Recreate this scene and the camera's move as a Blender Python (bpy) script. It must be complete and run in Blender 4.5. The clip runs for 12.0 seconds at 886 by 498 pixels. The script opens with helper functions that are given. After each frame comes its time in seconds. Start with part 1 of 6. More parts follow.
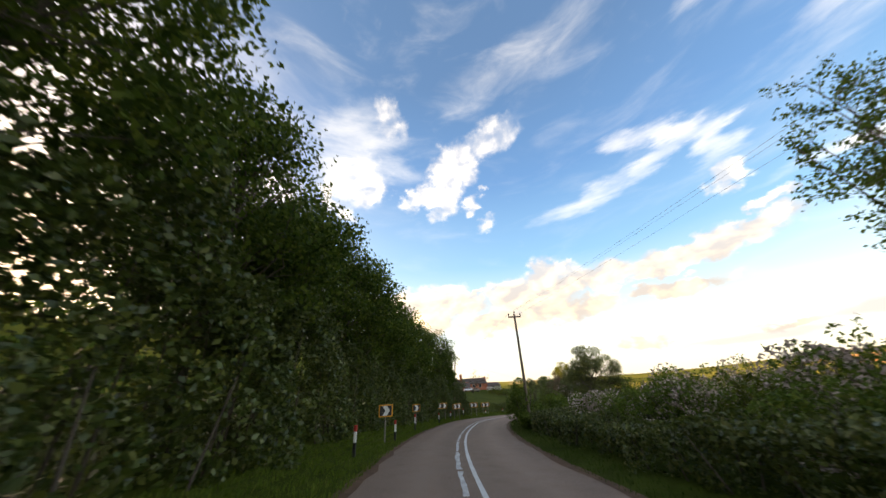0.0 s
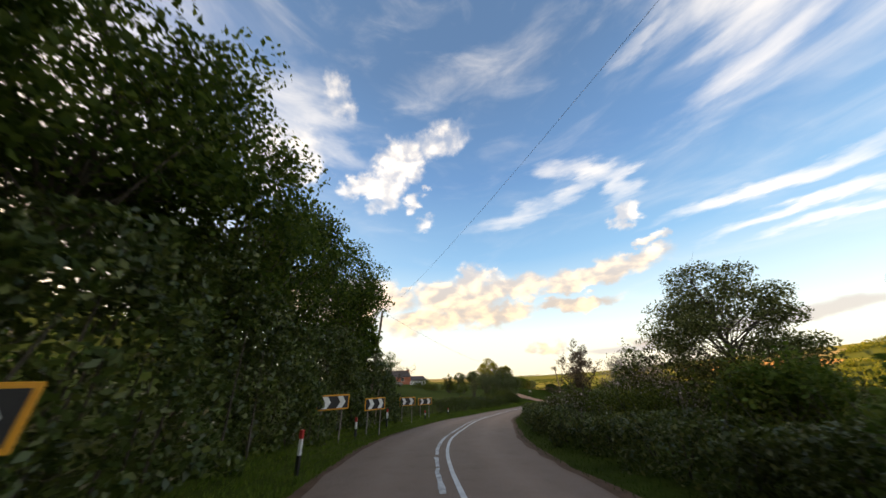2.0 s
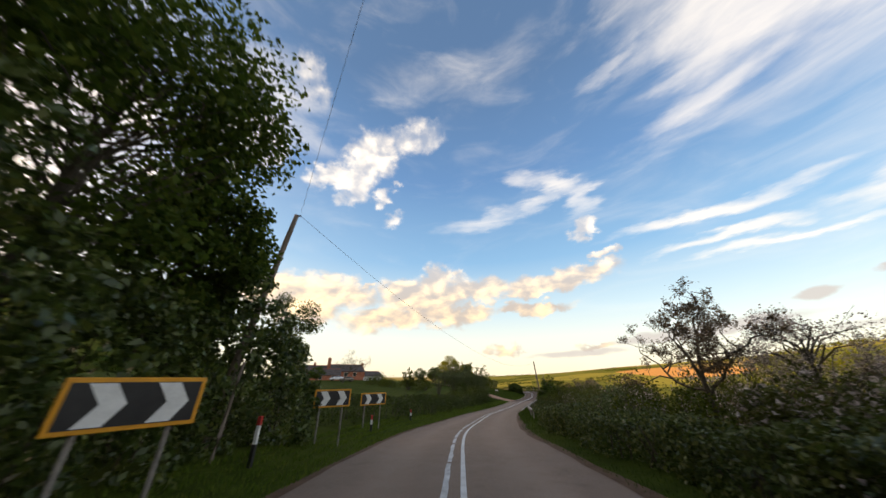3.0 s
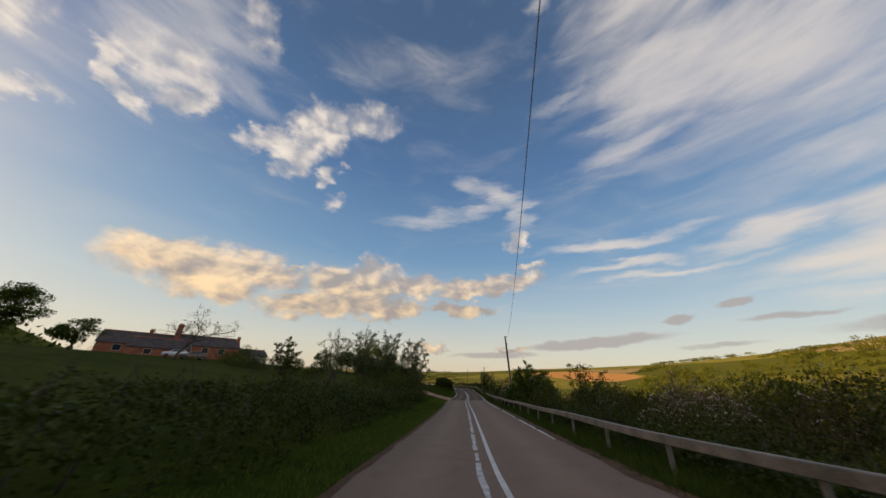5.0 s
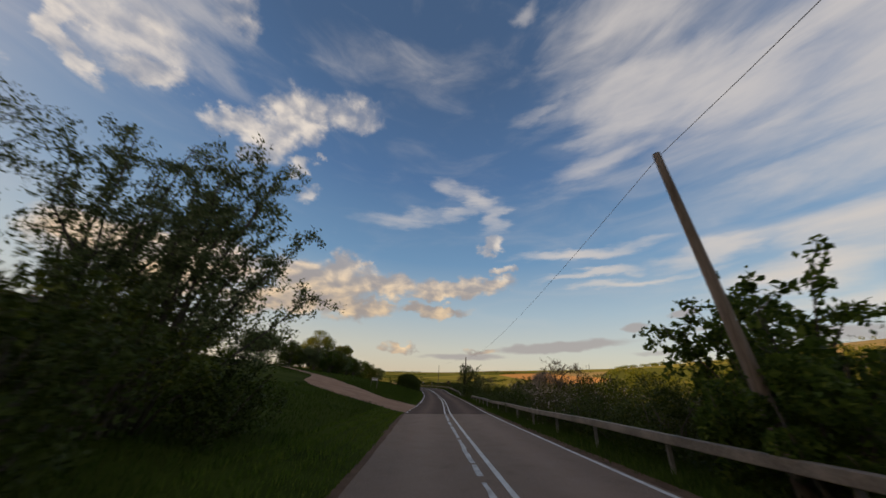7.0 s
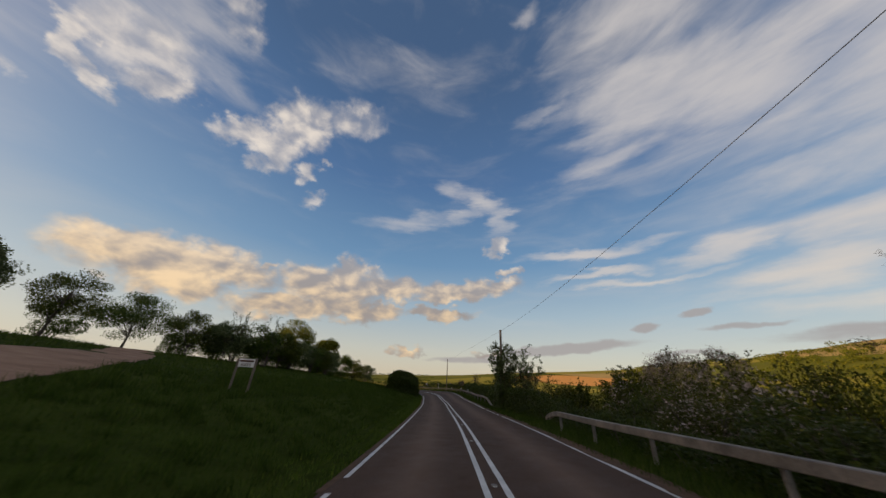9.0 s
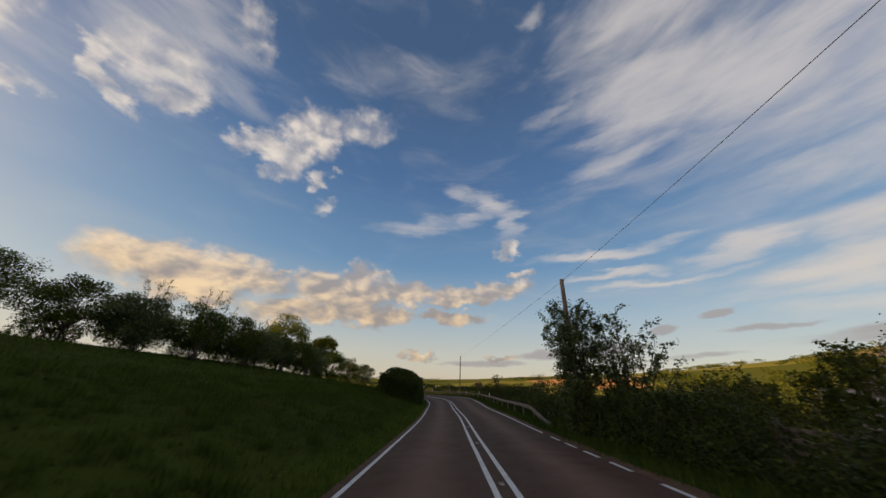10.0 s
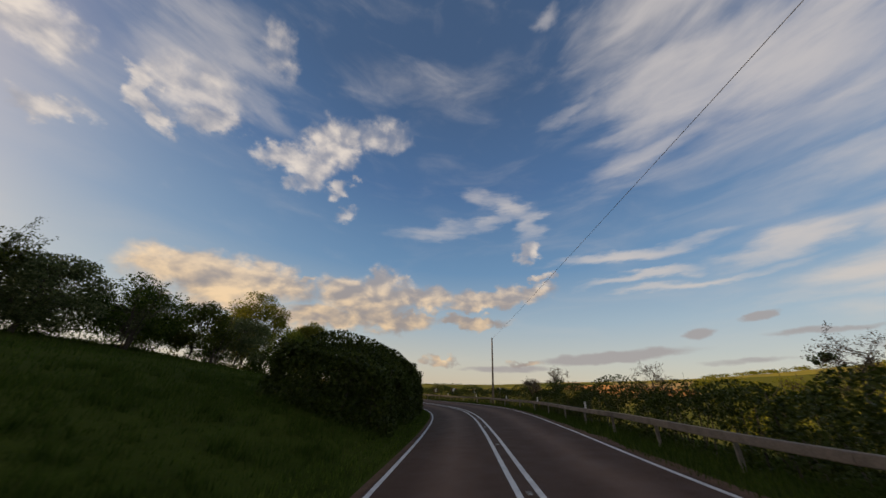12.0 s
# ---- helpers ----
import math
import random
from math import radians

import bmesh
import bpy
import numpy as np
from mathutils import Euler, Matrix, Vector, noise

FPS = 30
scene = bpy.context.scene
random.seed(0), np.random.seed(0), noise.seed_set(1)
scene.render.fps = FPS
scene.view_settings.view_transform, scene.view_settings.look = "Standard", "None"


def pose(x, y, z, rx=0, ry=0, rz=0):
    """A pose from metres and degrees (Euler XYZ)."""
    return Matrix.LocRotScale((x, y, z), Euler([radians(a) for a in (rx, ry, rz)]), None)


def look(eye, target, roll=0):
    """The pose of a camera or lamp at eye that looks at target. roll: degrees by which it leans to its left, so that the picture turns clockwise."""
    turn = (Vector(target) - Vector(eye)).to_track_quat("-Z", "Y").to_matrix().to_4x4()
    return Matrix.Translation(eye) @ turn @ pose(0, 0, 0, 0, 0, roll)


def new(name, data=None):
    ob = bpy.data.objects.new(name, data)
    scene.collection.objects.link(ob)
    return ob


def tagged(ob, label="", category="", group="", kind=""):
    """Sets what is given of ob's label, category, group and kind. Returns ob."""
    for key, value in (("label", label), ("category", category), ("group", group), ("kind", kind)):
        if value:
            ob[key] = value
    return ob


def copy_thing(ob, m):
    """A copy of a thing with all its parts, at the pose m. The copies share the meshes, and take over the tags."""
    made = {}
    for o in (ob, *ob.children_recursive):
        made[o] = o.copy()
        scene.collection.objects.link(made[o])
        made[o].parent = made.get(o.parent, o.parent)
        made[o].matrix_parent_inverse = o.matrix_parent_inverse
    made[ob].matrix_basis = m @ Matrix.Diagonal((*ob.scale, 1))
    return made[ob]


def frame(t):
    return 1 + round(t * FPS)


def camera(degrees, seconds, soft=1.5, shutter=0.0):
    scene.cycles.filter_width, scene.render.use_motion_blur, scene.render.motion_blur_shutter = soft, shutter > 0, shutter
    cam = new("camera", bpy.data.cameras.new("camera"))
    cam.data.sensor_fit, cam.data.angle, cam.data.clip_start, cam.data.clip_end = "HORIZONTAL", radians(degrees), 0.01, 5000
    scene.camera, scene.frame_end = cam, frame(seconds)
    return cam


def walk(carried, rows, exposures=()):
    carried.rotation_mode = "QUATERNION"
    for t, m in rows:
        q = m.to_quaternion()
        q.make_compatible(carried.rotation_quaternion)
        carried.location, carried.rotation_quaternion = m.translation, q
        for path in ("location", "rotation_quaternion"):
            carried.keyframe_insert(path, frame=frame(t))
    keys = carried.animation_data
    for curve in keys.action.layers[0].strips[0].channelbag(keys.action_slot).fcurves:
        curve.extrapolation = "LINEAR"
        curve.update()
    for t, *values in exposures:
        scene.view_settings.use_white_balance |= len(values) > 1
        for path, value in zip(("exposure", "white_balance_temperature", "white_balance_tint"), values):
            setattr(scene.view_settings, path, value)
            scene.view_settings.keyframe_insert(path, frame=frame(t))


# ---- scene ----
cam = camera(115.7, 12.0, shutter=0.12)
PATH = [
    (0.0, 0.000, 0.000, 1.600, 116.042, 2.690, 21.538),
    (0.5, -2.580, 5.811, 1.238, 115.916, 2.438, 18.104),
    (1.0, -4.875, 11.578, 0.871, 115.629, 2.147, 14.206),
    (1.5, -6.835, 17.348, 0.496, 115.407, 1.908, 10.370),
    (2.0, -8.420, 23.320, 0.097, 115.097, 1.351, 6.218),
    (2.5, -9.594, 29.591, -0.325, 114.895, 0.651, 2.291),
    (3.0, -10.236, 36.160, -0.752, 114.845, 0.162, -1.760),
    (3.2, -10.328, 38.838, -0.919, 115.048, 0.255, -3.976),
    (4.8, -7.870, 61.121, -2.216, 114.493, -2.407, -15.240),
    (5.0, -7.154, 63.906, -2.362, 114.363, -2.475, -16.384),
    (5.5, -5.010, 70.864, -2.713, 114.505, -2.975, -18.943),
    (6.0, -2.599, 77.823, -3.050, 114.487, -3.108, -20.742),
    (6.5, -0.163, 84.762, -3.368, 114.626, -3.107, -21.707),
    (7.0, 2.283, 91.748, -3.663, 114.809, -3.339, -22.414),
    (7.2, 3.300, 94.564, -3.777, 114.923, -3.222, -22.534),
    (8.8, 12.407, 117.556, -4.614, 114.866, -2.488, -21.222),
    (9.0, 13.544, 120.418, -4.710, 115.304, -2.836, -20.914),
    (9.5, 16.357, 127.553, -4.943, 115.596, -2.894, -19.889),
    (10.0, 19.034, 134.623, -5.174, 115.934, -2.725, -18.598),
    (10.5, 21.591, 141.544, -5.383, 116.304, -2.777, -17.229),
    (11.0, 23.920, 148.185, -5.553, 116.600, -2.693, -15.823),
    (11.5, 25.963, 154.315, -5.684, 116.835, -2.910, -14.896),
    (12.0, 27.681, 159.756, -5.787, 116.630, -3.207, -14.493),
]
EXPOSURES = [(0.0, 1.36, 7350, 8), (0.6, 1.26, 7300, 8), (2.5, 1.06, 7400, 9), (3.2, 0.92, 7400, 9), (4.8, 0.20, 7100, 11), (7.2, 0.0, 6950, 11), (9.0, -0.02, 6850, 11), (12.0, -0.08, 6850, 12)]
walk(cam, [(r[0], pose(*r[1:])) for r in PATH], EXPOSURES)

# ---- world and sun ----
SUN_AZ, SUN_EL = -88.0, 8.5
world = bpy.data.worlds.new("evening_sky")
scene.world = world
world.use_nodes = True
wn, wl = world.node_tree.nodes, world.node_tree.links
wn.clear()


def wmath(op, a, b=None, c=None):
    n = wn.new("ShaderNodeMath")
    n.operation = op
    for i, v in enumerate((a, b, c)):
        if v is None:
            continue
        if isinstance(v, (int, float)):
            n.inputs[i].default_value = v
        else:
            wl.new(v, n.inputs[i])
    return n.outputs[0]


def wstep(x, lo, hi):
    n = wn.new("ShaderNodeMapRange")
    n.interpolation_type = "SMOOTHSTEP"
    n.inputs[1].default_value, n.inputs[2].default_value = lo, hi
    wl.new(x, n.inputs[0])
    return n.outputs[0]


def wmix(f, a, b):
    n = wn.new("ShaderNodeMix")
    n.data_type = "RGBA"
    for sock, v in ((n.inputs[0], f), (n.inputs[6], a), (n.inputs[7], b)):
        if isinstance(v, (int, float)):
            sock.default_value = v
        elif isinstance(v, tuple):
            sock.default_value = (*v, 1)
        else:
            wl.new(v, sock)
    return n.outputs[2]


def wnoise(scale, stretch, detail, rough=0.55, distort=0.0, turn=0.0, shift=(0, 0, 0)):
    m = wn.new("ShaderNodeMapping")
    m.inputs["Location"].default_value = shift
    m.inputs["Scale"].default_value = stretch
    m.inputs["Rotation"].default_value = (0, 0, turn)
    wl.new(wxyz, m.inputs[0])
    n = wn.new("ShaderNodeTexNoise")
    n.inputs["Scale"].default_value, n.inputs["Detail"].default_value = scale, detail
    n.inputs["Roughness"].default_value, n.inputs["Distortion"].default_value = rough, distort
    wl.new(m.outputs[0], n.inputs["Vector"])
    return n.outputs[0]


wcoord = wn.new("ShaderNodeTexCoord")
wsep = wn.new("ShaderNodeSeparateXYZ")
wl.new(wcoord.outputs["Generated"], wsep.inputs[0])
w_az = wmath("MULTIPLY", wmath("ARCTAN2", wsep.outputs[0], wsep.outputs[1]), 57.2958)
w_el = wmath("MULTIPLY", wmath("ARCSINE", wsep.outputs[2]), 57.2958)
wcomb = wn.new("ShaderNodeCombineXYZ")
wl.new(wmath("MULTIPLY", w_az, 0.1), wcomb.inputs[0])
wl.new(wmath("MULTIPLY", w_el, 0.1), wcomb.inputs[1])
wxyz = wcomb.outputs[0]

sky = wn.new("ShaderNodeTexSky")
sky.sky_type = "NISHITA"
sky.sun_disc = False
sky.sun_elevation, sky.sun_rotation = radians(SUN_EL), radians(SUN_AZ)
sky.air_density, sky.dust_density, sky.ozone_density = 1.0, 1.0, 2.0
SKY = 0.12
sky_gain = wn.new("ShaderNodeVectorMath")
sky_gain.operation = "SCALE"
wl.new(sky.outputs[0], sky_gain.inputs[0])
sky_gain.inputs["Scale"].default_value = SKY
# the air by height: cream at the horizon, deep blue overhead
air = wn.new("ShaderNodeValToRGB")
while len(air.color_ramp.elements) < 7:
    air.color_ramp.elements.new(0.5)
for el_, (at, col) in zip(air.color_ramp.elements, ((0.0, (0.74, 0.66, 0.53)), (0.055, (0.64, 0.645, 0.60)), (0.13, (0.41, 0.54, 0.65)), (0.24, (0.165, 0.335, 0.57)), (0.42, (0.082, 0.19, 0.41)), (0.62, (0.062, 0.13, 0.275)), (1.0, (0.055, 0.105, 0.21)))):
    el_.position, el_.color = at, (*col, 1)
wl.new(wmath("DIVIDE", w_el, 90.0), air.inputs[0])
sky_col = wmix(0.72, sky_gain.outputs[0], air.outputs[0])
# paler towards the sun's side
sunward = wmath("MULTIPLY", wstep(w_az, 5.0, -75.0), wstep(w_el, 50.0, 5.0))
sky_col = wmix(wmath("MULTIPLY", sunward, 0.30), sky_col, (0.60, 0.58, 0.54))

# the glow round the low sun
sv = (math.sin(radians(SUN_AZ)) * math.cos(radians(SUN_EL)), math.cos(radians(SUN_AZ)) * math.cos(radians(SUN_EL)), math.sin(radians(SUN_EL)))
facing = wmath("ADD", wmath("ADD", wmath("MULTIPLY", wsep.outputs[0], sv[0]), wmath("MULTIPLY", wsep.outputs[1], sv[1])), wmath("MULTIPLY", wsep.outputs[2], sv[2]))
glow = wmath("POWER", wmath("MAXIMUM", facing, 0.0), 10.0)
sky_col = wmix(wmath("MULTIPLY", glow, 0.9), sky_col, (2.1, 1.45, 0.95))

# clouds: azimuth, elevation, half-width, half-height, slant in degrees, strength
LOW_CUMULUS = [
    (-26.0, 14.2, 9.4, 3.3, 4, 1.1), (-31.0, 14.0, 4.8, 2.4, -8, 1.05), (-18.5, 14.8, 6.2, 2.8, 2, 1.0), (-23.5, 10.8, 5.6, 2.1, 2, 1.0), (-13.5, 17.0, 1.3, 0.9, 0, 0.8),
]
MIDDLE_CUMULUS = [
    (-1.0, 15.4, 9.0, 3.3, 4, 1.1), (1.2, 19.0, 2.8, 2.3, 0, 1.0), (-6.5, 16.2, 5.0, 2.4, 0, 1.0), (9.5, 16.2, 6.4, 2.1, 2, 1.0), (-9.5, 10.6, 7.6, 2.0, 6, 1.0), (1.0, 11.6, 10.0, 1.9, 2, 1.0),
]
EAST_CUMULUS = [
    (24.5, 16.8, 9.4, 1.9, 7, 1.05), (31.0, 18.0, 4.2, 1.4, 8, 1.0), (18.5, 14.8, 3.6, 1.0, 4, 0.85), (19.0, 11.9, 6.6, 1.15, 2, 1.0), (8.0, 12.6, 4.0, 1.0, 2, 0.8), (12.5, 13.9, 1.6, 0.6, 0, 0.7),
    (31.6, 25.6, 2.2, 1.5, 25, 0.85), (34.4, 20.8, 1.3, 1.0, 0, 0.8), (13.6, 4.6, 2.8, 0.75, 2, 0.95), (29.0, 4.9, 2.6, 0.55, 4, 0.9),
]
HIGH_CUMULUS = [
    (-24.4, 36.6, 4.4, 1.9, 26, 0.95), (-16.4, 42.0, 4.4, 3.6, 52, 1.1), (-19.4, 36.6, 3.2, 3.6, 20, 0.95), (-20.2, 33.4, 2.2, 1.5, 20, 0.75), (-12.4, 34.2, 1.9, 1.5, 40, 0.8), (-9.8, 37.2, 1.0, 0.8, 0, 0.65), (-9.4, 30.2, 2.2, 1.2, 15, 0.6), (-6.5, 46.0, 6.0, 2.8, 16, 0.62),
]
WEST_CUMULUS = [
    (-46.0, 35.0, 1.5, 3.8, 18, 0.85), (-43.2, 32.4, 2.2, 1.6, -20, 0.9), (-37.5, 36.4, 3.8, 1.8, 28, 0.85), (-41.0, 38.5, 5.5, 4.6, 25, 0.62), (-33.2, 50.6, 2.4, 3.4, 40, 0.48), (-51.0, 27.4, 2.6, 1.2, 20, 0.7), (-57.0, 34.0, 4.0, 3.0, 20, 0.8), (-66.0, 22.0, 8.0, 2.2, 0, 0.7),
]
VEIL = [
    (66, 46, 10, 6.0, -20, 1.0), (79, 41, 11, 6.5, -30, 1.1), (58, 38.2, 9.0, 2.2, 4, 0.8), (74, 56, 12, 7, 0, 0.85), (98, 36, 14, 12, 0, 1.1), (47.0, 48.8, 4.8, 1.1, 6, 0.55), (88, 27.5, 12, 4.0, 4, 1.0), (60, 43, 6, 3, 10, 0.8), (-43, 45, 8, 6, 50, 0.75), (-33, 42, 7, 3, -20, 0.5),
]
STREAKS = [
    (22, 37.2, 4.2, 1.5, -4, 0.8), (28.4, 35.4, 4.2, 1.8, -30, 0.9), (32.4, 31.6, 2.6, 2.6, -50, 0.85), (13, 30.2, 8, 1.2, 8, 0.65), (24.5, 32.0, 6, 1.2, 18, 0.75), (49.5, 22.8, 11, 0.95, 0, 1.05), (51, 18.7, 7.5, 0.65, 0, 1.0), (58, 16.7, 9, 0.6, 2, 0.85), (69, 19.6, 8, 1.5, 8, 0.95), (78, 15.0, 9, 2.0, 4, 1.0), (86, 19.5, 9, 3.0, 2, 1.0),
]
FAR_VEIL = [
    (82, 10.6, 10, 1.8, 0, 0.9), (44.6, 63.5, 2.2, 1.2, 0, 0.6), (4, 55, 16, 4, 10, 0.42), (130, 35, 50, 24, 0, 0.8), (-150, 40, 60, 22, 0, 0.8), (-85, 34, 20, 14, 0, 0.8),
]
LOW_GREY = [
    (43, 6.2, 11, 0.95, 5, 1.0), (55.8, 9.4, 1.9, 0.75, 4, 1.0), (62.6, 11.1, 2.1, 0.6, 6, 1.0), (67.5, 8.9, 4.5, 0.45, 2, 0.8), (26, 3.8, 9, 0.6, 3, 0.8), (82, 7.6, 14, 1.0, 3, 0.8), (60, 5.6, 5, 0.45, 3, 0.7),
]


def drift(scale, stretch, amount, seed):
    """Azimuth and elevation, stirred by a noise."""
    a = wnoise(scale, stretch, 5.0, 0.56, 0.0, 0.0, (seed, 0, 0))
    b = wnoise(scale, stretch, 5.0, 0.56, 0.0, 0.0, (seed, 7.3, 2.0))
    return wmath("ADD", w_az, wmath("MULTIPLY", wmath("SUBTRACT", a, 0.5), amount[0])), wmath("ADD", w_el, wmath("MULTIPLY", wmath("SUBTRACT", b, 0.5), amount[1]))


def cloud_mask(rows, az, el, soft=1.75, core=0.35):
    total = None
    for a0, e0, hw, hh, slant, k in rows:
        c, s = math.cos(radians(slant)), math.sin(radians(slant))
        dx = wmath("MULTIPLY", wmath("SUBTRACT", az, a0), math.cos(radians(e0)))
        dy = wmath("SUBTRACT", el, e0)
        u = wmath("ADD", wmath("MULTIPLY", dx, c / hw), wmath("MULTIPLY", dy, s / hw))
        v = wmath("ADD", wmath("MULTIPLY", dx, -s / hh), wmath("MULTIPLY", dy, c / hh))
        r = wmath("SQRT", wmath("ADD", wmath("MULTIPLY", u, u), wmath("MULTIPLY", v, v)))
        m = wmath("MULTIPLY", wstep(r, soft, core), k)
        total = m if total is None else wmath("SMOOTH_MAX", total, m, 0.12)
    return total


puff = wnoise(1.7, (1.0, 1.6, 1.0), 6.0, 0.47, 0.3)
fleck = wnoise(8.0, (1.0, 1.4, 1.0), 4.0, 0.6, 0.2)
streak = wnoise(0.9, (0.55, 2.2, 1.0), 6.0, 0.55, 0.5, radians(-18))
ahead = wnoise(1.7, (1.0, 1.6, 1.0), 6.0, 0.47, 0.3, 0.0, (0.16, -0.13, 0))
stir_az, stir_el = drift(2.3, (1.0, 1.4, 1.0), (9.0, 6.0), 0.0)
body = cloud_mask(LOW_CUMULUS + MIDDLE_CUMULUS + EAST_CUMULUS + HIGH_CUMULUS + WEST_CUMULUS, stir_az, stir_el)
body = wmath("ADD", body, wmath("MULTIPLY", wmath("SUBTRACT", puff, 0.5), 0.55))
body = wmath("ADD", body, wmath("MULTIPLY", wmath("SUBTRACT", fleck, 0.5), 0.10))
cum = wstep(body, 0.14, 0.92)
comb_az, comb_el = drift(1.1, (0.7, 2.4, 1.0), (20.0, 6.0), 3.1)
cir = wstep(wmath("ADD", wmath("MULTIPLY", cloud_mask(VEIL + STREAKS + FAR_VEIL, comb_az, comb_el, 2.0, 0.1), 1.0), wmath("MULTIPLY", wmath("SUBTRACT", streak, 0.5), 1.25)), 0.05, 1.25)
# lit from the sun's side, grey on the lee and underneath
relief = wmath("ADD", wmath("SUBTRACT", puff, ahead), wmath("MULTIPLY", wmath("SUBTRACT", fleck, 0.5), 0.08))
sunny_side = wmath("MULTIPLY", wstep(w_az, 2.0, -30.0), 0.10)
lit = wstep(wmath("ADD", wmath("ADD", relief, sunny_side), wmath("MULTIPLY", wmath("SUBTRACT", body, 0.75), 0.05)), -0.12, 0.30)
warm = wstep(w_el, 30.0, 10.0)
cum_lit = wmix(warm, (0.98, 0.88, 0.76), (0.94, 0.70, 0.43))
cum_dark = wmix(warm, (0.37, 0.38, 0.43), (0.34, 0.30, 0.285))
sky_col = wmix(wmath("MULTIPLY", cir, 0.82), sky_col, wmix(warm, (0.62, 0.60, 0.60), (0.74, 0.66, 0.58)))
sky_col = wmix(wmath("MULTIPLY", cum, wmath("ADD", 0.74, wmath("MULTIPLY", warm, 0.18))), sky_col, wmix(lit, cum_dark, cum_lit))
low = wstep(wmath("ADD", cloud_mask(LOW_GREY, wmath("ADD", w_az, wmath("MULTIPLY", wmath("SUBTRACT", stir_az, w_az), 0.4)), wmath("ADD", w_el, wmath("MULTIPLY", wmath("SUBTRACT", stir_el, w_el), 0.25))), wmath("MULTIPLY", wmath("SUBTRACT", wnoise(2.6, (0.6, 3.0, 1.0), 5.0), 0.5), 0.7)), 0.30, 0.85)
sky_col = wmix(wmath("MULTIPLY", low, 0.85), sky_col, (0.365, 0.35, 0.36))
background = wn.new("ShaderNodeBackground")
wl.new(sky_col, background.inputs[0])
background.inputs[1].default_value = 1.0
wout = wn.new("ShaderNodeOutputWorld")
wl.new(background.outputs[0], wout.inputs[0])

sun = new("sun", bpy.data.lights.new("sun", "SUN"))
sun.data.energy, sun.data.angle, sun.data.color = 5.0, radians(0.6), (1.0, 0.72, 0.42)
a, e = radians(SUN_AZ), radians(SUN_EL)
sun.matrix_world = look((math.sin(a) * math.cos(e) * 900, math.cos(a) * math.cos(e) * 900, math.sin(e) * 900), (0, 0, 0))


# ---- materials ----
class Nodes:
    """A Principled material with short calls for its inputs."""

    def __init__(self, name, rough=0.8, metal=0.0, spec=0.3):
        self.mat = bpy.data.materials.new(name)
        self.mat.use_nodes = True
        self.t = self.mat.node_tree
        self.b = self.t.nodes["Principled BSDF"]
        self.b.inputs["Roughness"].default_value = rough
        self.b.inputs["Metallic"].default_value = metal
        self.b.inputs["Specular IOR Level"].default_value = spec
        self.coord = self.t.nodes.new("ShaderNodeTexCoord").outputs["Object"]

    def put(self, sock, v):
        if isinstance(v, (int, float)):
            sock.default_value = v
        elif isinstance(v, tuple):
            sock.default_value = (*v, 1) if len(v) == 3 else v
        else:
            self.t.links.new(v, sock)

    def noise(self, scale, detail=3.0, stretch=(1, 1, 1), rough=0.55):
        m = self.t.nodes.new("ShaderNodeMapping")
        m.inputs["Scale"].default_value = stretch
        self.t.links.new(self.coord, m.inputs[0])
        n = self.t.nodes.new("ShaderNodeTexNoise")
        n.inputs["Scale"].default_value, n.inputs["Detail"].default_value = scale, detail
        n.inputs["Roughness"].default_value = rough
        self.t.links.new(m.outputs[0], n.inputs["Vector"])
        return n.outputs[0]

    def ramp(self, x, lo, hi, a=0.0, b=1.0):
        n = self.t.nodes.new("ShaderNodeMapRange")
        for i, v in enumerate((lo, hi, a, b)):
            n.inputs[i + 1].default_value = v
        self.t.links.new(x, n.inputs[0])
        return n.outputs[0]

    def mix(self, f, a, b):
        n = self.t.nodes.new("ShaderNodeMix")
        n.data_type = "RGBA"
        self.put(n.inputs[0], f), self.put(n.inputs[6], a), self.put(n.inputs[7], b)
        return n.outputs[2]

    def math(self, op, a, b=0.0):
        n = self.t.nodes.new("ShaderNodeMath")
        n.operation = op
        self.put(n.inputs[0], a), self.put(n.inputs[1], b)
        return n.outputs[0]

    def island(self):
        return self.t.nodes.new("ShaderNodeNewGeometry").outputs["Random Per Island"]

    def per_object(self):
        return self.t.nodes.new("ShaderNodeObjectInfo").outputs["Random"]

    def colour(self, c):
        self.put(self.b.inputs["Base Color"], c)
        return self

    def bump(self, h, strength=0.4, dist=0.02):
        n = self.t.nodes.new("ShaderNodeBump")
        n.inputs["Strength"].default_value, n.inputs["Distance"].default_value = strength, dist
        self.t.links.new(h, n.inputs["Height"])
        self.t.links.new(n.outputs[0], self.b.inputs["Normal"])
        return self


def two_tone(name, a, b, scale, rough=0.8, metal=0.0, spec=0.3, stretch=(1, 1, 1), fine=None, bump=0.3, dist=0.01):
    m = Nodes(name, rough, metal, spec)
    n = m.noise(scale, 4.0, stretch)
    f = m.noise(fine or scale * 9, 3.0, stretch)
    m.colour(m.mix(m.ramp(m.math("ADD", m.math("MULTIPLY", n, 0.65), m.math("MULTIPLY", f, 0.35)), 0.36, 0.64), a, b))
    m.bump(f, bump, dist)
    return m.mat


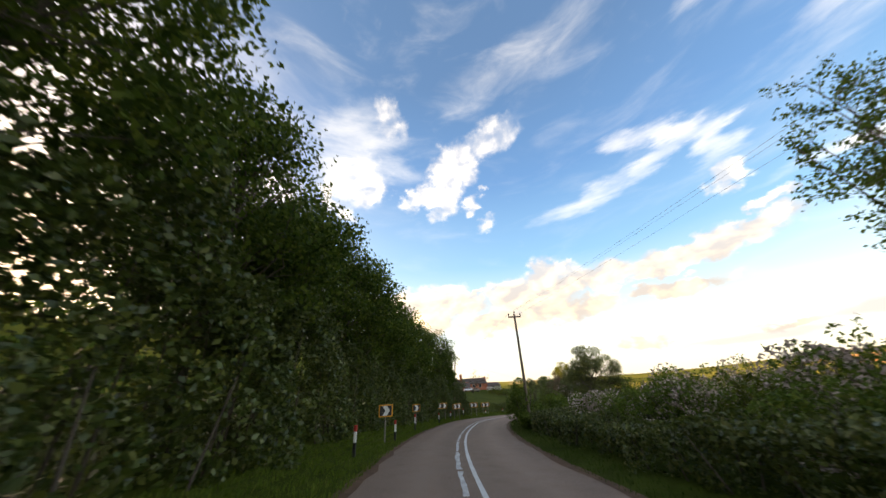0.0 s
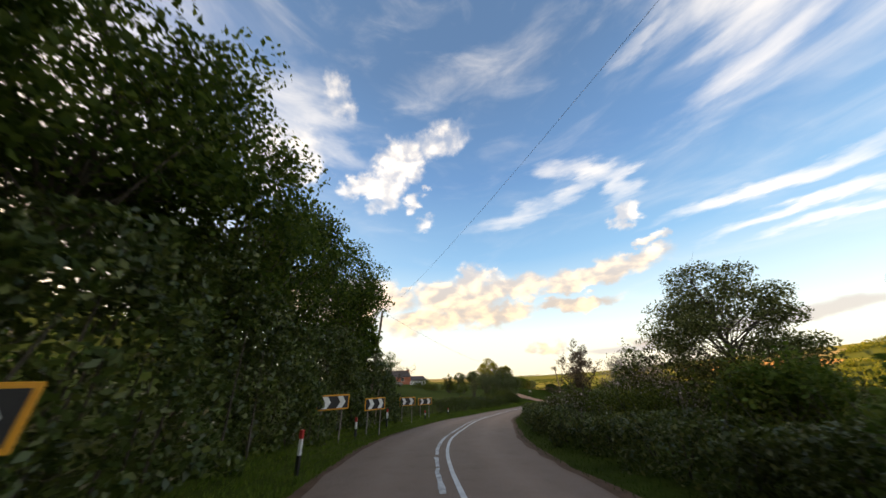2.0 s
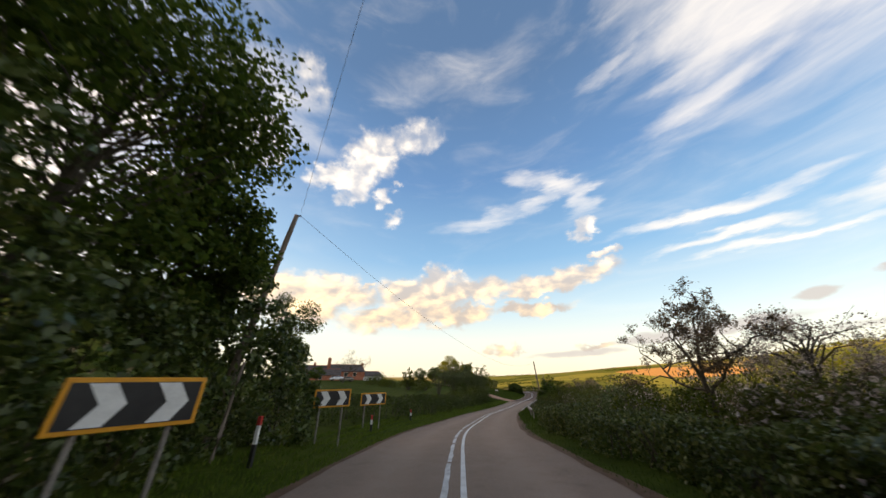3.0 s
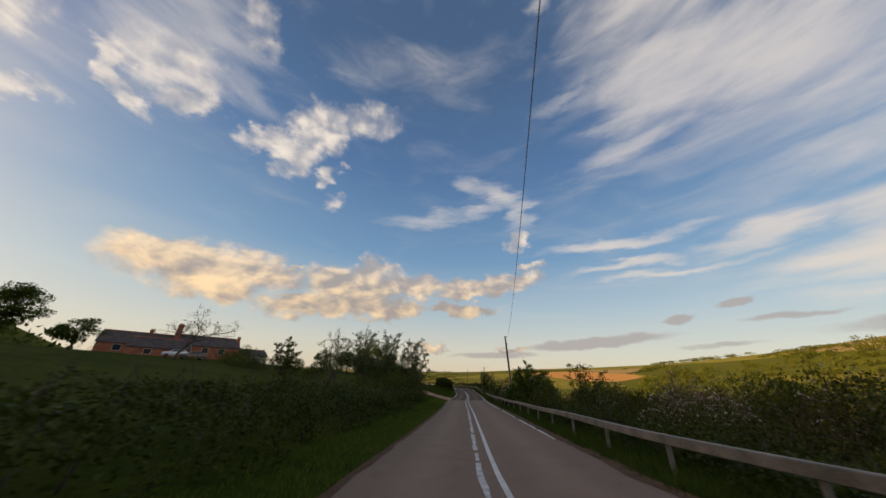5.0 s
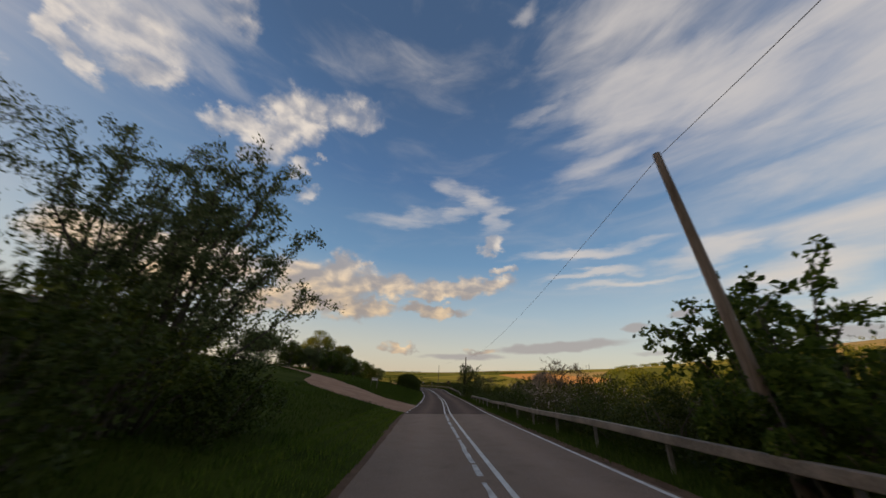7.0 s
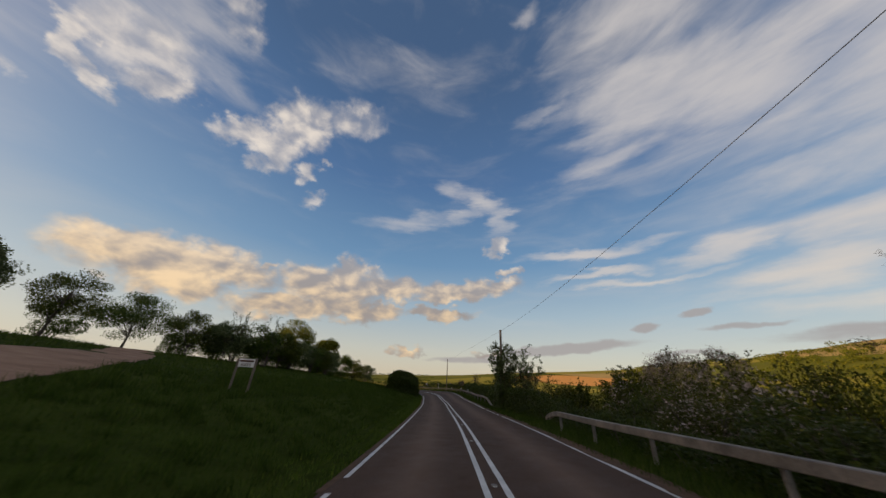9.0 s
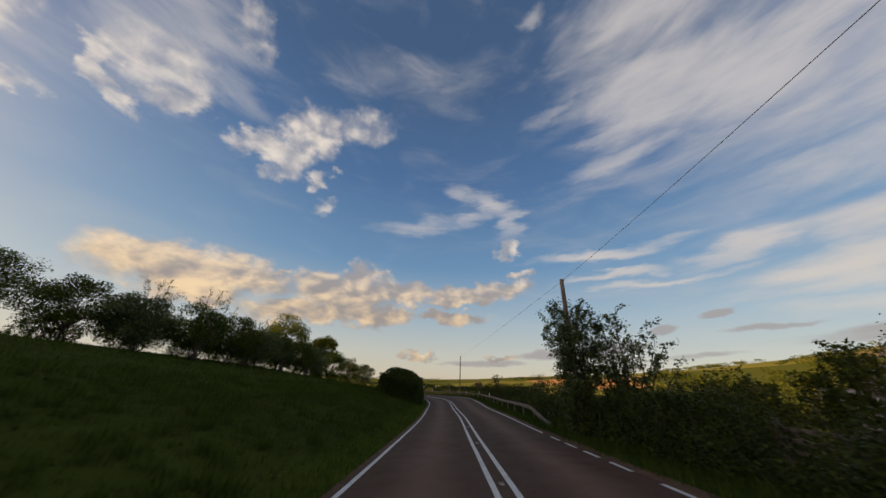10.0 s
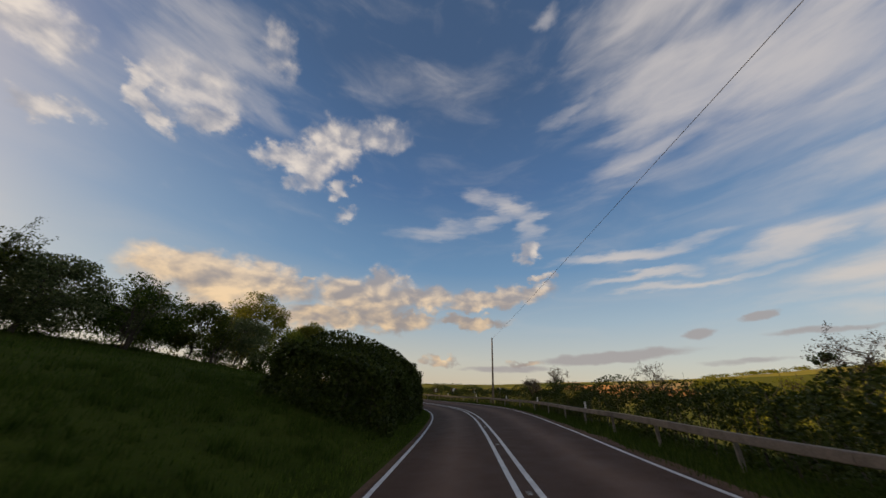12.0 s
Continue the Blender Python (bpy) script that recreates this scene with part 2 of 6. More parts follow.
def leaf_material(name, a, b, c, through_leaf=0.35, rough=0.55, spec=0.14):
    """Leaves that differ one by one between three greens, and let some light through."""
    m = Nodes(name, rough, 0.0, spec)
    r = m.island()
    col = m.mix(m.ramp(r, 0.0, 0.7), a, b)
    col = m.mix(m.ramp(r, 0.72, 1.0), col, c)
    col = m.mix(m.ramp(m.noise(0.7, 2.0), 0.3, 0.7, 0.0, 0.45), col, a)
    m.colour(col)
    t = m.t
    tr = t.nodes.new("ShaderNodeBsdfTranslucent")
    t.links.new(col, tr.inputs[0])
    ms = t.nodes.new("ShaderNodeMixShader")
    ms.inputs[0].default_value = through_leaf
    t.links.new(m.b.outputs[0], ms.inputs[1])
    t.links.new(tr.outputs[0], ms.inputs[2])
    t.links.new(ms.outputs[0], t.nodes["Material Output"].inputs[0])
    return m.mat


def road_material(name, base, light, tint, worn, amount):
    m = Nodes(name, 0.85, 0.0, 0.12)
    big = m.noise(0.35, 3.0)
    stone = m.noise(55.0, 2.0)
    patch = m.noise(1.6, 4.0)
    col = m.mix(m.ramp(stone, 0.35, 0.7), base, light)
    col = m.mix(m.ramp(big, 0.35, 0.7, 0.0, 0.6), col, tint)
    col = m.mix(m.ramp(patch, 0.6, 0.75, 0.0, 0.35), col, base)
    # the paler strip that the tyres leave in the middle of each lane
    uv = m.t.nodes.new("ShaderNodeUVMap")
    uv.uv_map = "lane"
    across = m.t.nodes.new("ShaderNodeSeparateXYZ")
    m.t.links.new(uv.outputs[0], across.inputs[0])
    strip = m.math("ABSOLUTE", m.math("SUBTRACT", m.math("ABSOLUTE", across.outputs[0]), 1.5))
    strip = m.math("ADD", strip, m.math("MULTIPLY", m.math("SUBTRACT", m.noise(0.5, 3.0), 0.5), 0.7))
    col = m.mix(m.ramp(strip, 0.75, 0.05, 0.0, amount), col, worn)
    m.colour(col)
    m.put(m.b.inputs["Roughness"], m.ramp(patch, 0.3, 0.7, 0.72, 0.92))
    return m.bump(stone, 0.5, 0.006).mat


M_ROAD_OLD = road_material("weathered_asphalt", (0.145, 0.100, 0.073), (0.315, 0.224, 0.167), (0.232, 0.163, 0.121), (0.34, 0.245, 0.185), 0.35)
M_ROAD_NEW = road_material("newer_asphalt", (0.054, 0.031, 0.020), (0.122, 0.072, 0.049), (0.088, 0.051, 0.035), (0.190, 0.120, 0.084), 0.6)
M_PAINT = two_tone("road_paint", (0.50, 0.48, 0.45), (0.70, 0.68, 0.65), 3.0, 0.7, fine=40)
M_PAINT_WORN = two_tone("worn_road_paint", (0.34, 0.32, 0.30), (0.68, 0.66, 0.63), 5.0, 0.8, fine=30)
M_GRIT = two_tone("gritty_road_edge", (0.075, 0.037, 0.017), (0.140, 0.078, 0.042), 3.0, 0.95, fine=60, bump=0.6)
M_DIRT = two_tone("dirt_drive", (0.23, 0.12, 0.068), (0.37, 0.215, 0.13), 0.8, 0.95, fine=20, bump=0.5)
M_BARK = two_tone("bark", (0.045, 0.036, 0.028), (0.13, 0.11, 0.085), 6.0, 0.95, stretch=(1, 1, 0.2), bump=0.8, dist=0.03)
M_POLE = two_tone("weathered_pole_wood", (0.10, 0.075, 0.055), (0.25, 0.20, 0.16), 5.0, 0.9, stretch=(1, 1, 0.06), bump=0.6)
M_STEEL = two_tone("weathered_galvanised_steel", (0.12, 0.10, 0.08), (0.27, 0.225, 0.185), 2.0, 0.65, 0.25, 0.4, fine=25, bump=0.15)
M_POST = two_tone("grey_sign_post", (0.17, 0.15, 0.13), (0.30, 0.27, 0.24), 4.0, 0.65, 0.25)
M_YELLOW = two_tone("sign_yellow", (0.62, 0.26, 0.015), (0.75, 0.34, 0.02), 5.0, 0.45, spec=0.5, bump=0.02)
M_BLACK = two_tone("sign_black", (0.010, 0.010, 0.011), (0.022, 0.021, 0.022), 5.0, 0.45, spec=0.5, bump=0.02)
M_WHITE = two_tone("sign_white", (0.60, 0.60, 0.58), (0.76, 0.76, 0.74), 5.0, 0.5, spec=0.5, bump=0.02)
M_RED = two_tone("marker_red", (0.38, 0.03, 0.025), (0.52, 0.05, 0.04), 8.0, 0.5)
M_BROWN = two_tone("brown_sign_paint", (0.06, 0.022, 0.014), (0.11, 0.04, 0.025), 6.0, 0.6)
M_WIRE = two_tone("wire", (0.22, 0.21, 0.20), (0.32, 0.31, 0.30), 3.0, 0.6)
M_BRICK = two_tone("red_brick", (0.26, 0.085, 0.05), (0.44, 0.17, 0.10), 1.2, 0.9, fine=14)
M_SLATE = two_tone("dark_roof_tile", (0.05, 0.04, 0.038), (0.12, 0.095, 0.085), 1.0, 0.8, fine=9)
M_RENDER = two_tone("pale_render", (0.45, 0.42, 0.36), (0.60, 0.56, 0.50), 1.0, 0.9)
M_GLASS = Nodes("window_glass", 0.06, 0.0, 0.6).colour((0.03, 0.035, 0.04)).mat
M_CAR = Nodes("white_car_paint", 0.25, 0.0, 0.5).colour((0.72, 0.73, 0.74)).mat
M_TYRE = two_tone("tyre", (0.015, 0.015, 0.015), (0.03, 0.03, 0.03), 8.0, 0.9)
L_VERGE = leaf_material("verge_blade", (0.062, 0.100, 0.012), (0.125, 0.180, 0.024), (0.19, 0.20, 0.04), 0.35, 0.6, 0.05)
L_BRIGHT = leaf_material("young_green_leaf", (0.06, 0.10, 0.014), (0.12, 0.17, 0.024), (0.19, 0.21, 0.04), 0.45)
L_IVY = leaf_material("ivy_leaf", (0.036, 0.058, 0.012), (0.100, 0.138, 0.027), (0.19, 0.21, 0.05), 0.3, 0.36, 0.45)
L_BRAMBLE = leaf_material("bramble_leaf", (0.036, 0.052, 0.010), (0.110, 0.135, 0.024), (0.21, 0.20, 0.060), 0.3, 0.4, 0.35)
L_SYC = leaf_material("broad_leaf", (0.034, 0.060, 0.010), (0.096, 0.140, 0.018), (0.165, 0.20, 0.034), 0.5)
L_HEDGE = leaf_material("hedge_leaf", (0.036, 0.039, 0.0065), (0.086, 0.094, 0.0130), (0.120, 0.114, 0.028), 0.3)
L_BUSH = leaf_material("bush_leaf", (0.039, 0.055, 0.0072), (0.098, 0.119, 0.0130), (0.161, 0.154, 0.0228), 0.35)
L_WILLOW = leaf_material("willow_leaf", (0.070, 0.092, 0.034), (0.160, 0.190, 0.075), (0.27, 0.28, 0.13), 0.5)
# golden evening sunlight put into the leaf colour of oaks and far woods
L_SUN_TINT = leaf_material("sun_tinted_leaf", (0.09, 0.105, 0.012), (0.20, 0.20, 0.022), (0.29, 0.25, 0.03), 0.4)
L_BLOSSOM = leaf_material("may_blossom", (0.22, 0.17, 0.14), (0.57, 0.46, 0.42), (0.74, 0.64, 0.60), 0.25)
L_MAY = leaf_material("dusky_may_blossom", (0.18, 0.135, 0.105), (0.36, 0.275, 0.235), (0.50, 0.41, 0.37), 0.2)
L_TRIM = leaf_material("trimmed_hedge_leaf", (0.025, 0.038, 0.006), (0.064, 0.085, 0.012), (0.088, 0.104, 0.020), 0.25, 0.5, 0.15)
L_APPLE = leaf_material("apple_leaf", (0.060, 0.075, 0.020), (0.14, 0.16, 0.045), (0.24, 0.24, 0.09), 0.4)
L_DRY = leaf_material("dry_stem", (0.08, 0.056, 0.034), (0.19, 0.135, 0.085), (0.29, 0.22, 0.15), 0.2)
L_GRASS = leaf_material("grass_blade", (0.029, 0.051, 0.008), (0.068, 0.105, 0.016), (0.108, 0.128, 0.027), 0.3, 0.6, 0.03)


def ground_material():
    """Fields: grass, hay and bare earth laid out by place."""
    m = Nodes("field_ground", 0.95, 0.0, 0.02)
    fine, mid, big = m.noise(30.0, 3.0), m.noise(1.2, 4.0), m.noise(0.02, 3.0)
    grass = m.mix(m.ramp(mid, 0.3, 0.7), (0.021, 0.033, 0.004), (0.050, 0.070, 0.009))
    grass = m.mix(m.ramp(m.noise(0.22, 3.0), 0.42, 0.62, 0.0, 0.6), grass, (0.066, 0.080, 0.013))
    grass = m.mix(m.ramp(fine, 0.4, 0.75, 0.0, 0.5), grass, (0.05, 0.052, 0.012))
    v = m.t.nodes.new("ShaderNodeTexVoronoi")
    v.inputs["Scale"].default_value = 0.0065
    mp = m.t.nodes.new("ShaderNodeMapping")
    mp.inputs["Scale"].default_value = (1.0, 0.55, 0.0)
    mp.inputs["Rotation"].default_value = (0, 0, 0.5)
    m.t.links.new(m.coord, mp.inputs[0])
    m.t.links.new(mp.outputs[0], v.inputs["Vector"])
    sep = m.t.nodes.new("ShaderNodeSeparateColor")
    m.t.links.new(v.outputs["Color"], sep.inputs[0])
    field = m.mix(m.ramp(sep.outputs[0], 0.25, 0.8), (0.14, 0.135, 0.020), (0.33, 0.265, 0.045))
    field = m.mix(m.ramp(sep.outputs[1], 0.80, 0.84), field, (0.44, 0.30, 0.12))
    field = m.mix(m.ramp(big, 0.35, 0.65, 0.0, 0.35), field, (0.10, 0.12, 0.02))
    xyz = m.t.nodes.new("ShaderNodeSeparateXYZ")
    m.t.links.new(m.coord, xyz.inputs[0])
    far = m.t.nodes.new("ShaderNodeVectorMath")
    far.operation = "DISTANCE"
    m.t.links.new(m.coord, far.inputs[0])
    far.inputs[1].default_value = (10.0, 110.0, -5.0)
    col = m.mix(m.ramp(far.outputs["Value"], 110.0, 190.0), grass, field)
    # the ploughed red field on the far slope
    rx = m.math("MULTIPLY", m.math("SUBTRACT", xyz.outputs[0], 480.0), 1 / 75.0)
    ry = m.math("MULTIPLY", m.math("SUBTRACT", xyz.outputs[1], 640.0), 1 / 130.0)
    rr = m.math("ADD", m.math("POWER", m.math("ABSOLUTE", rx), 3.0), m.math("POWER", m.math("ABSOLUTE", ry), 3.0))
    col = m.mix(m.ramp(rr, 1.02, 0.98), col, m.mix(m.ramp(mid, 0.3, 0.7), (0.58, 0.27, 0.075), (0.68, 0.34, 0.11)))
    m.colour(col)
    return m.bump(m.noise(6.0, 4.0), 0.8, 0.08).mat


M_GROUND = ground_material()


# ---- the lie of the land ----
# road centre line: x, y, z, crossfall, half-width left, half-width right
ROAD = [
    (31.0, -68.0, 4.3, -0.05, 2.7, 3.1), (13.0, -27.0, 1.7, -0.05, 2.7, 3.1), (5.0, -9.0, 0.6, -0.05, 2.7, 3.1), (-2.1, 6.9, -0.46, -0.046, 2.7, 3.15),
    (-6.2, 18.5, -1.21, -0.032, 2.95, 3.1), (-9.0, 30.2, -1.98, -0.017, 3.1, 3.25), (-10.0, 38.0, -2.45, -0.001, 3.3, 3.45), (-9.6, 45.5, -2.91, 0.012, 3.4, 3.5),
    (-8.6, 54.0, -3.42, 0.026, 3.3, 3.3), (-6.6, 62.0, -3.85, 0.042, 3.1, 3.1), (-4.4, 69.6, -4.22, 0.052, 3.0, 3.0), (-1.5, 77.5, -4.59, 0.058, 2.9, 2.95),
    (2.6, 88.5, -5.07, 0.061, 2.9, 2.95), (6.6, 99.6, -5.52, 0.059, 2.9, 3.0), (11.5, 112.8, -6.0, 0.053, 3.2, 3.1), ] + [(15.5, 122.7, -6.36, 0.053, 3.15, 3.15),
    (20.3, 135.0, -6.72, 0.054, 3.2, 3.25), (24.7, 147.2, -7.08, 0.054, 3.15, 3.35), (27.9, 156.3, -7.24, 0.070, 3.1, 3.35), (30.8, 165.4, -7.36, 0.084, 3.05, 3.4),
    (33.6, 174.0, -7.41, 0.092, 3.1, 3.7), (35.9, 182.0, -7.45, 0.093, 3.2, 4.0), (37.2, 189.0, -7.50, 0.09, 3.3, 4.2), (37.2, 196.0, -7.58, 0.08, 3.3, 4.2),
    (36.2, 203.0, -7.68, 0.07, 3.2, 3.8), (34.0, 211.0, -7.75, 0.05, 3.1, 3.4), (30.5, 219.0, -7.8, 0.03, 3.1, 3.2), (26.0, 228.0, -7.9, 0.02, 3.0, 3.0), (18.0, 243.0, -8.0, 0.0, 3.0, 3.0), (-6.0, 285.0, -8.2, 0.0, 3.0, 3.0),
]


def spline(rows, step):
    """Catmull-Rom through the rows, sampled at even steps in plan."""
    p = np.array(rows, float)
    p = np.vstack([2 * p[0] - p[1], p, 2 * p[-1] - p[-2]])
    out = []
    for i in range(1, len(p) - 2):
        for u in np.linspace(0, 1, 24, endpoint=False):
            a, b, c, d = p[i - 1 : i + 3]
            out.append(0.5 * (2 * b + (c - a) * u + (2 * a - 5 * b + 4 * c - d) * u * u + (3 * b - a - 3 * c + d) * u**3))
    out = np.array(out + [p[-2]])
    run = np.concatenate([[0], np.cumsum(np.linalg.norm(np.diff(out[:, :2], axis=0), axis=1))])
    k = np.arange(0, run[-1], step)
    return np.stack([np.interp(k, run, out[:, j]) for j in range(out.shape[1])], 1), k


LINE, LS = spline(ROAD, 0.5)
LS = LS - LS[np.argmin(np.linalg.norm(LINE[:, :2] - np.array((-0.3, 1.9)), axis=1))]
TAN = np.gradient(LINE[:, :2], axis=0)
TAN /= np.linalg.norm(TAN, axis=1)[:, None]
NOR = np.stack([TAN[:, 1], -TAN[:, 0]], 1)


def on_road(s, o, up=0.0):
    """World place at s metres along the centre line and o metres to its right, on the road's plane."""
    v = [np.interp(s, LS, LINE[:, j]) for j in range(4)]
    n = np.array([np.interp(s, LS, NOR[:, j]) for j in range(2)])
    n /= np.linalg.norm(n)
    return Vector((v[0] + n[0] * o, v[1] + n[1] * o, v[2] + v[3] * o + up))


def heading(s):
    """Turn about z that lays local +y along the road at s."""
    t = [np.interp(s, LS, TAN[:, j]) for j in range(2)]
    return math.degrees(math.atan2(-t[0], t[1]))


def place_on_line(x, y):
    d = np.hypot(LINE[:, 0] - x, LINE[:, 1] - y)
    i = int(np.argmin(d))
    o = (x - LINE[i, 0]) * NOR[i, 0] + (y - LINE[i, 1]) * NOR[i, 1]
    return LS[i], math.copysign(d[i], o), i


LEFT_O = [2.7, 3.6, 5.0, 9.0, 16.0, 30.0, 60.0, 100.0, 250.0, 900.0, 4000.0]
LEFT_Z = [-0.03, 0.07, 0.35, 0.95, 1.7, 2.9, 4.4, 5.6, 6.0, 7.0, 10.0]
RIGHT_O = [2.7, 3.6, 4.6, 6.5, 12.0, 25.0, 60.0, 150.0]
RIGHT_NEAR = [-0.03, 0.02, 0.12, 0.25, 0.1, -1.2, -4.5, -11.0]
RIGHT_RAIL = [-0.03, 0.0, -0.03, -0.18, -0.6, -2.2, -5.5, -11.0]
RIDGE_AZ = [-180, -60, 0, 10, 22, 36, 50, 64, 76, 90, 130, 180]
RIDGE_EL = [0.3, 0.3, 0.3, 0.35, 0.9, 1.9, 2.7, 4.1, 6.0, 7.0, 5.0, 0.3]


def smooth01(x):
    x = min(max(x, 0.0), 1.0)
    return x * x * (3 - 2 * x)


def ground_z(x, y):
    """Height of the land."""
    s, o, i = place_on_line(x, y)
    edge = LINE[i, 4] if o < 0 else LINE[i, 5]
    a = abs(o)
    base = LINE[i, 2] + LINE[i, 3] * max(-LINE[i, 4], min(LINE[i, 5], o)) * (1 - smooth01((a - 10) / 30))
    if a < edge - 0.05:
        return base - 0.12
    a = a - edge + 2.9
    if o < 0:
        z = base + float(np.interp(a, LEFT_O, LEFT_Z)) * (1 + 0.24 * smooth01((s - 108) / 24) * smooth01((a - 3.6) / 5) * (1 - smooth01((a - 40) / 60)))
        if s > 165:
            z -= smooth01((s - 165) / 40) * min(1.2, float(np.interp(a, LEFT_O, LEFT_Z))) * 0.2
    else:
        k = smooth01((s - 48) / 14)
        z = base + (1 - k) * float(np.interp(a, RIGHT_O, RIGHT_NEAR)) + k * float(np.interp(a, RIGHT_O, RIGHT_RAIL))
    if a > 4.0:
        z += 0.10 * min(1.0, (a - 4.0) / 6) * noise.noise(Vector((x * 0.35, y * 0.35, 0)))
    far = smooth01((a - 60) / 120)
    if far > 0:
        r, az = math.hypot(x - 15, y - 120), math.degrees(math.atan2(x - 15, y - 120))
        top = math.tan(radians(float(np.interp(az, RIDGE_AZ, RIDGE_EL)))) * 1150 - 4
        valley = -18.0 if o > 0 else 0.0
        zf = valley + (top - valley) * smooth01((r - 230) / 900) ** 1.15
        zf += 5.0 * smooth01((r - 200) / 300) * noise.noise(Vector((x * 0.004, y * 0.004, 3)))
        if r > 1250:
            zf -= (r - 1250) * 0.012 * smooth01((r - 1250) / 400)
        z = z * (1 - far) + zf * far
        # high ground added in the west to keep the evening sun off the road
        z += 33 * smooth01((-105 - x) / 75) * smooth01((246 - y) / 50) * smooth01((y + 260) / 80) * smooth01((x + 700) / 300)
    return z


def link_mesh(name, verts, faces, mat=None, parent=None, smooth=False):
    me = bpy.data.meshes.new(name)
    me.from_pydata([tuple(v) for v in verts], [], faces)
    if mat:
        me.materials.append(mat)
    if smooth:
        me.polygons.foreach_set("use_smooth", [True] * len(me.polygons))
    me.update()
    ob = new(name, me)
    if parent:
        ob.parent = parent
    return ob


def part(name, bm, mat, parent, label="", smooth=False):
    """A bmesh as one mesh object under a thing or a part."""
    me = bpy.data.meshes.new(name)
    bm.to_mesh(me)
    bm.free()
    me.materials.append(mat)
    if smooth:
        me.polygons.foreach_set("use_smooth", [True] * len(me.polygons))
    ob = new(name, me)
    ob.parent = parent
    return tagged(ob, label) if label else ob


def thing(name, m, label, category, group="", kind=""):
    ob = new(name)
    ob.matrix_basis = m
    return tagged(ob, label, category, group, kind)


def bm_box(bm, size, at=(0, 0, 0), m=None, bevel=0.0):
    made = bmesh.ops.create_cube(bm, size=1.0)["verts"]
    bmesh.ops.scale(bm, vec=size, verts=made)
    if bevel:
        edges = list({e for v in made for e in v.link_edges})
        made = list({v for f in bmesh.ops.bevel(bm, geom=edges, offset=bevel, segments=1, affect="EDGES")["faces"] for v in f.verts} | {v for v in made if v.is_valid})
    bmesh.ops.translate(bm, vec=at, verts=made)
    if m:
        bmesh.ops.transform(bm, matrix=m, verts=made)
    return made


def bm_path(bm, pts, radii, sides=8):
    """One closed tube through several points."""
    rings = []
    for k, p in enumerate(pts):
        d = Vector(pts[min(k + 1, len(pts) - 1)]) - Vector(pts[max(k - 1, 0)])
        q = d.normalized().to_track_quat("Z", "Y").to_matrix()
        rings.append([bm.verts.new(Vector(p) + q @ Vector((math.cos(2 * math.pi * j / sides), math.sin(2 * math.pi * j / sides), 0)) * radii[k]) for j in range(sides)])
    for r0, r1 in zip(rings, rings[1:]):
        for j in range(sides):
            i = (j + 1) % sides
            bm.faces.new((r0[j], r0[i], r1[i], r1[j]))
    bm.faces.new(rings[-1])
    bm.faces.new(rings[0][::-1])


def bm_tube(bm, a, b, r0, r1, sides=7):
    a, b = Vector(a), Vector(b)
    d = (b - a).normalized()
    q = d.to_track_quat("Z", "Y").to_matrix()
    ring0, ring1 = [], []
    for k in range(sides):
        w = 2 * math.pi * k / sides
        p = q @ Vector((math.cos(w), math.sin(w), 0))
        ring0.append(bm.verts.new(a + p * r0))
        ring1.append(bm.verts.new(b + p * r1))
    for k in range(sides):
        j = (k + 1) % sides
        bm.faces.new((ring0[k], ring0[j], ring1[j], ring1[k]))
    bm.faces.new(ring1)
    bm.faces.new(ring0[::-1])


# ---- ground, road and markings ----
def ground_sheet():
    near = [0.0, 1.2, 2.2, 2.7, 2.95, 3.2, 3.5, 3.9, 4.4, 5.0, 5.8, 7, 8.5, 10, 12, 14]
    outer = [17, 20, 24, 29, 35, 42, 50, 60, 72, 86, 102, 122, 146, 175, 210, 250, 300, 360, 430, 515, 615, 735, 880, 1050, 1250, 1500, 1800, 2300, 3000, 4000]
    os_ = [-v for v in (near + outer)[:0:-1]] + near + outer
    mid = list(np.arange(-64, LS[-1] - 6, 1.0))
    grow = [6 * 1.32**k for k in range(24)]
    tb = np.array((math.sin(radians(2)), math.cos(radians(2))))
    nb = np.array((tb[1], -tb[0]))
    rows = []
    for g in grow[::-1]:
        rows.append((on_road(-64, 0).xy, NOR[0], -g))
    for s in mid:
        n = np.array([np.interp(s, LS, NOR[:, j]) for j in range(2)])
        rows.append((on_road(s, 0).xy, n / np.linalg.norm(n), 0.0))
    n_end = np.array([np.interp(mid[-1], LS, NOR[:, j]) for j in range(2)])
    for g in grow:
        rows.append((on_road(mid[-1], 0).xy, n_end, g))
    verts, faces = [], []
    t0, t1 = TAN[0], TAN[-1]
    for p, n, ext in rows:
        shift = t0 * ext if ext < 0 else t1 * ext
        for o in os_:
            near_o = max(-14.0, min(14.0, o))
            q = np.array(p) + shift + n * near_o + nb * (o - near_o)
            verts.append((q[0], q[1], ground_z(q[0], q[1])))
    w = len(os_)
    for i in range(len(rows) - 1):
        for j in range(w - 1):
            faces.append((i * w + j, i * w + j + 1, (i + 1) * w + j + 1, (i + 1) * w + j))
    ob = link_mesh("ground", verts, faces, M_GROUND, smooth=True)
    return tagged(ob, "rolling farmland with grass verges and far fields", "ground", kind="structure")


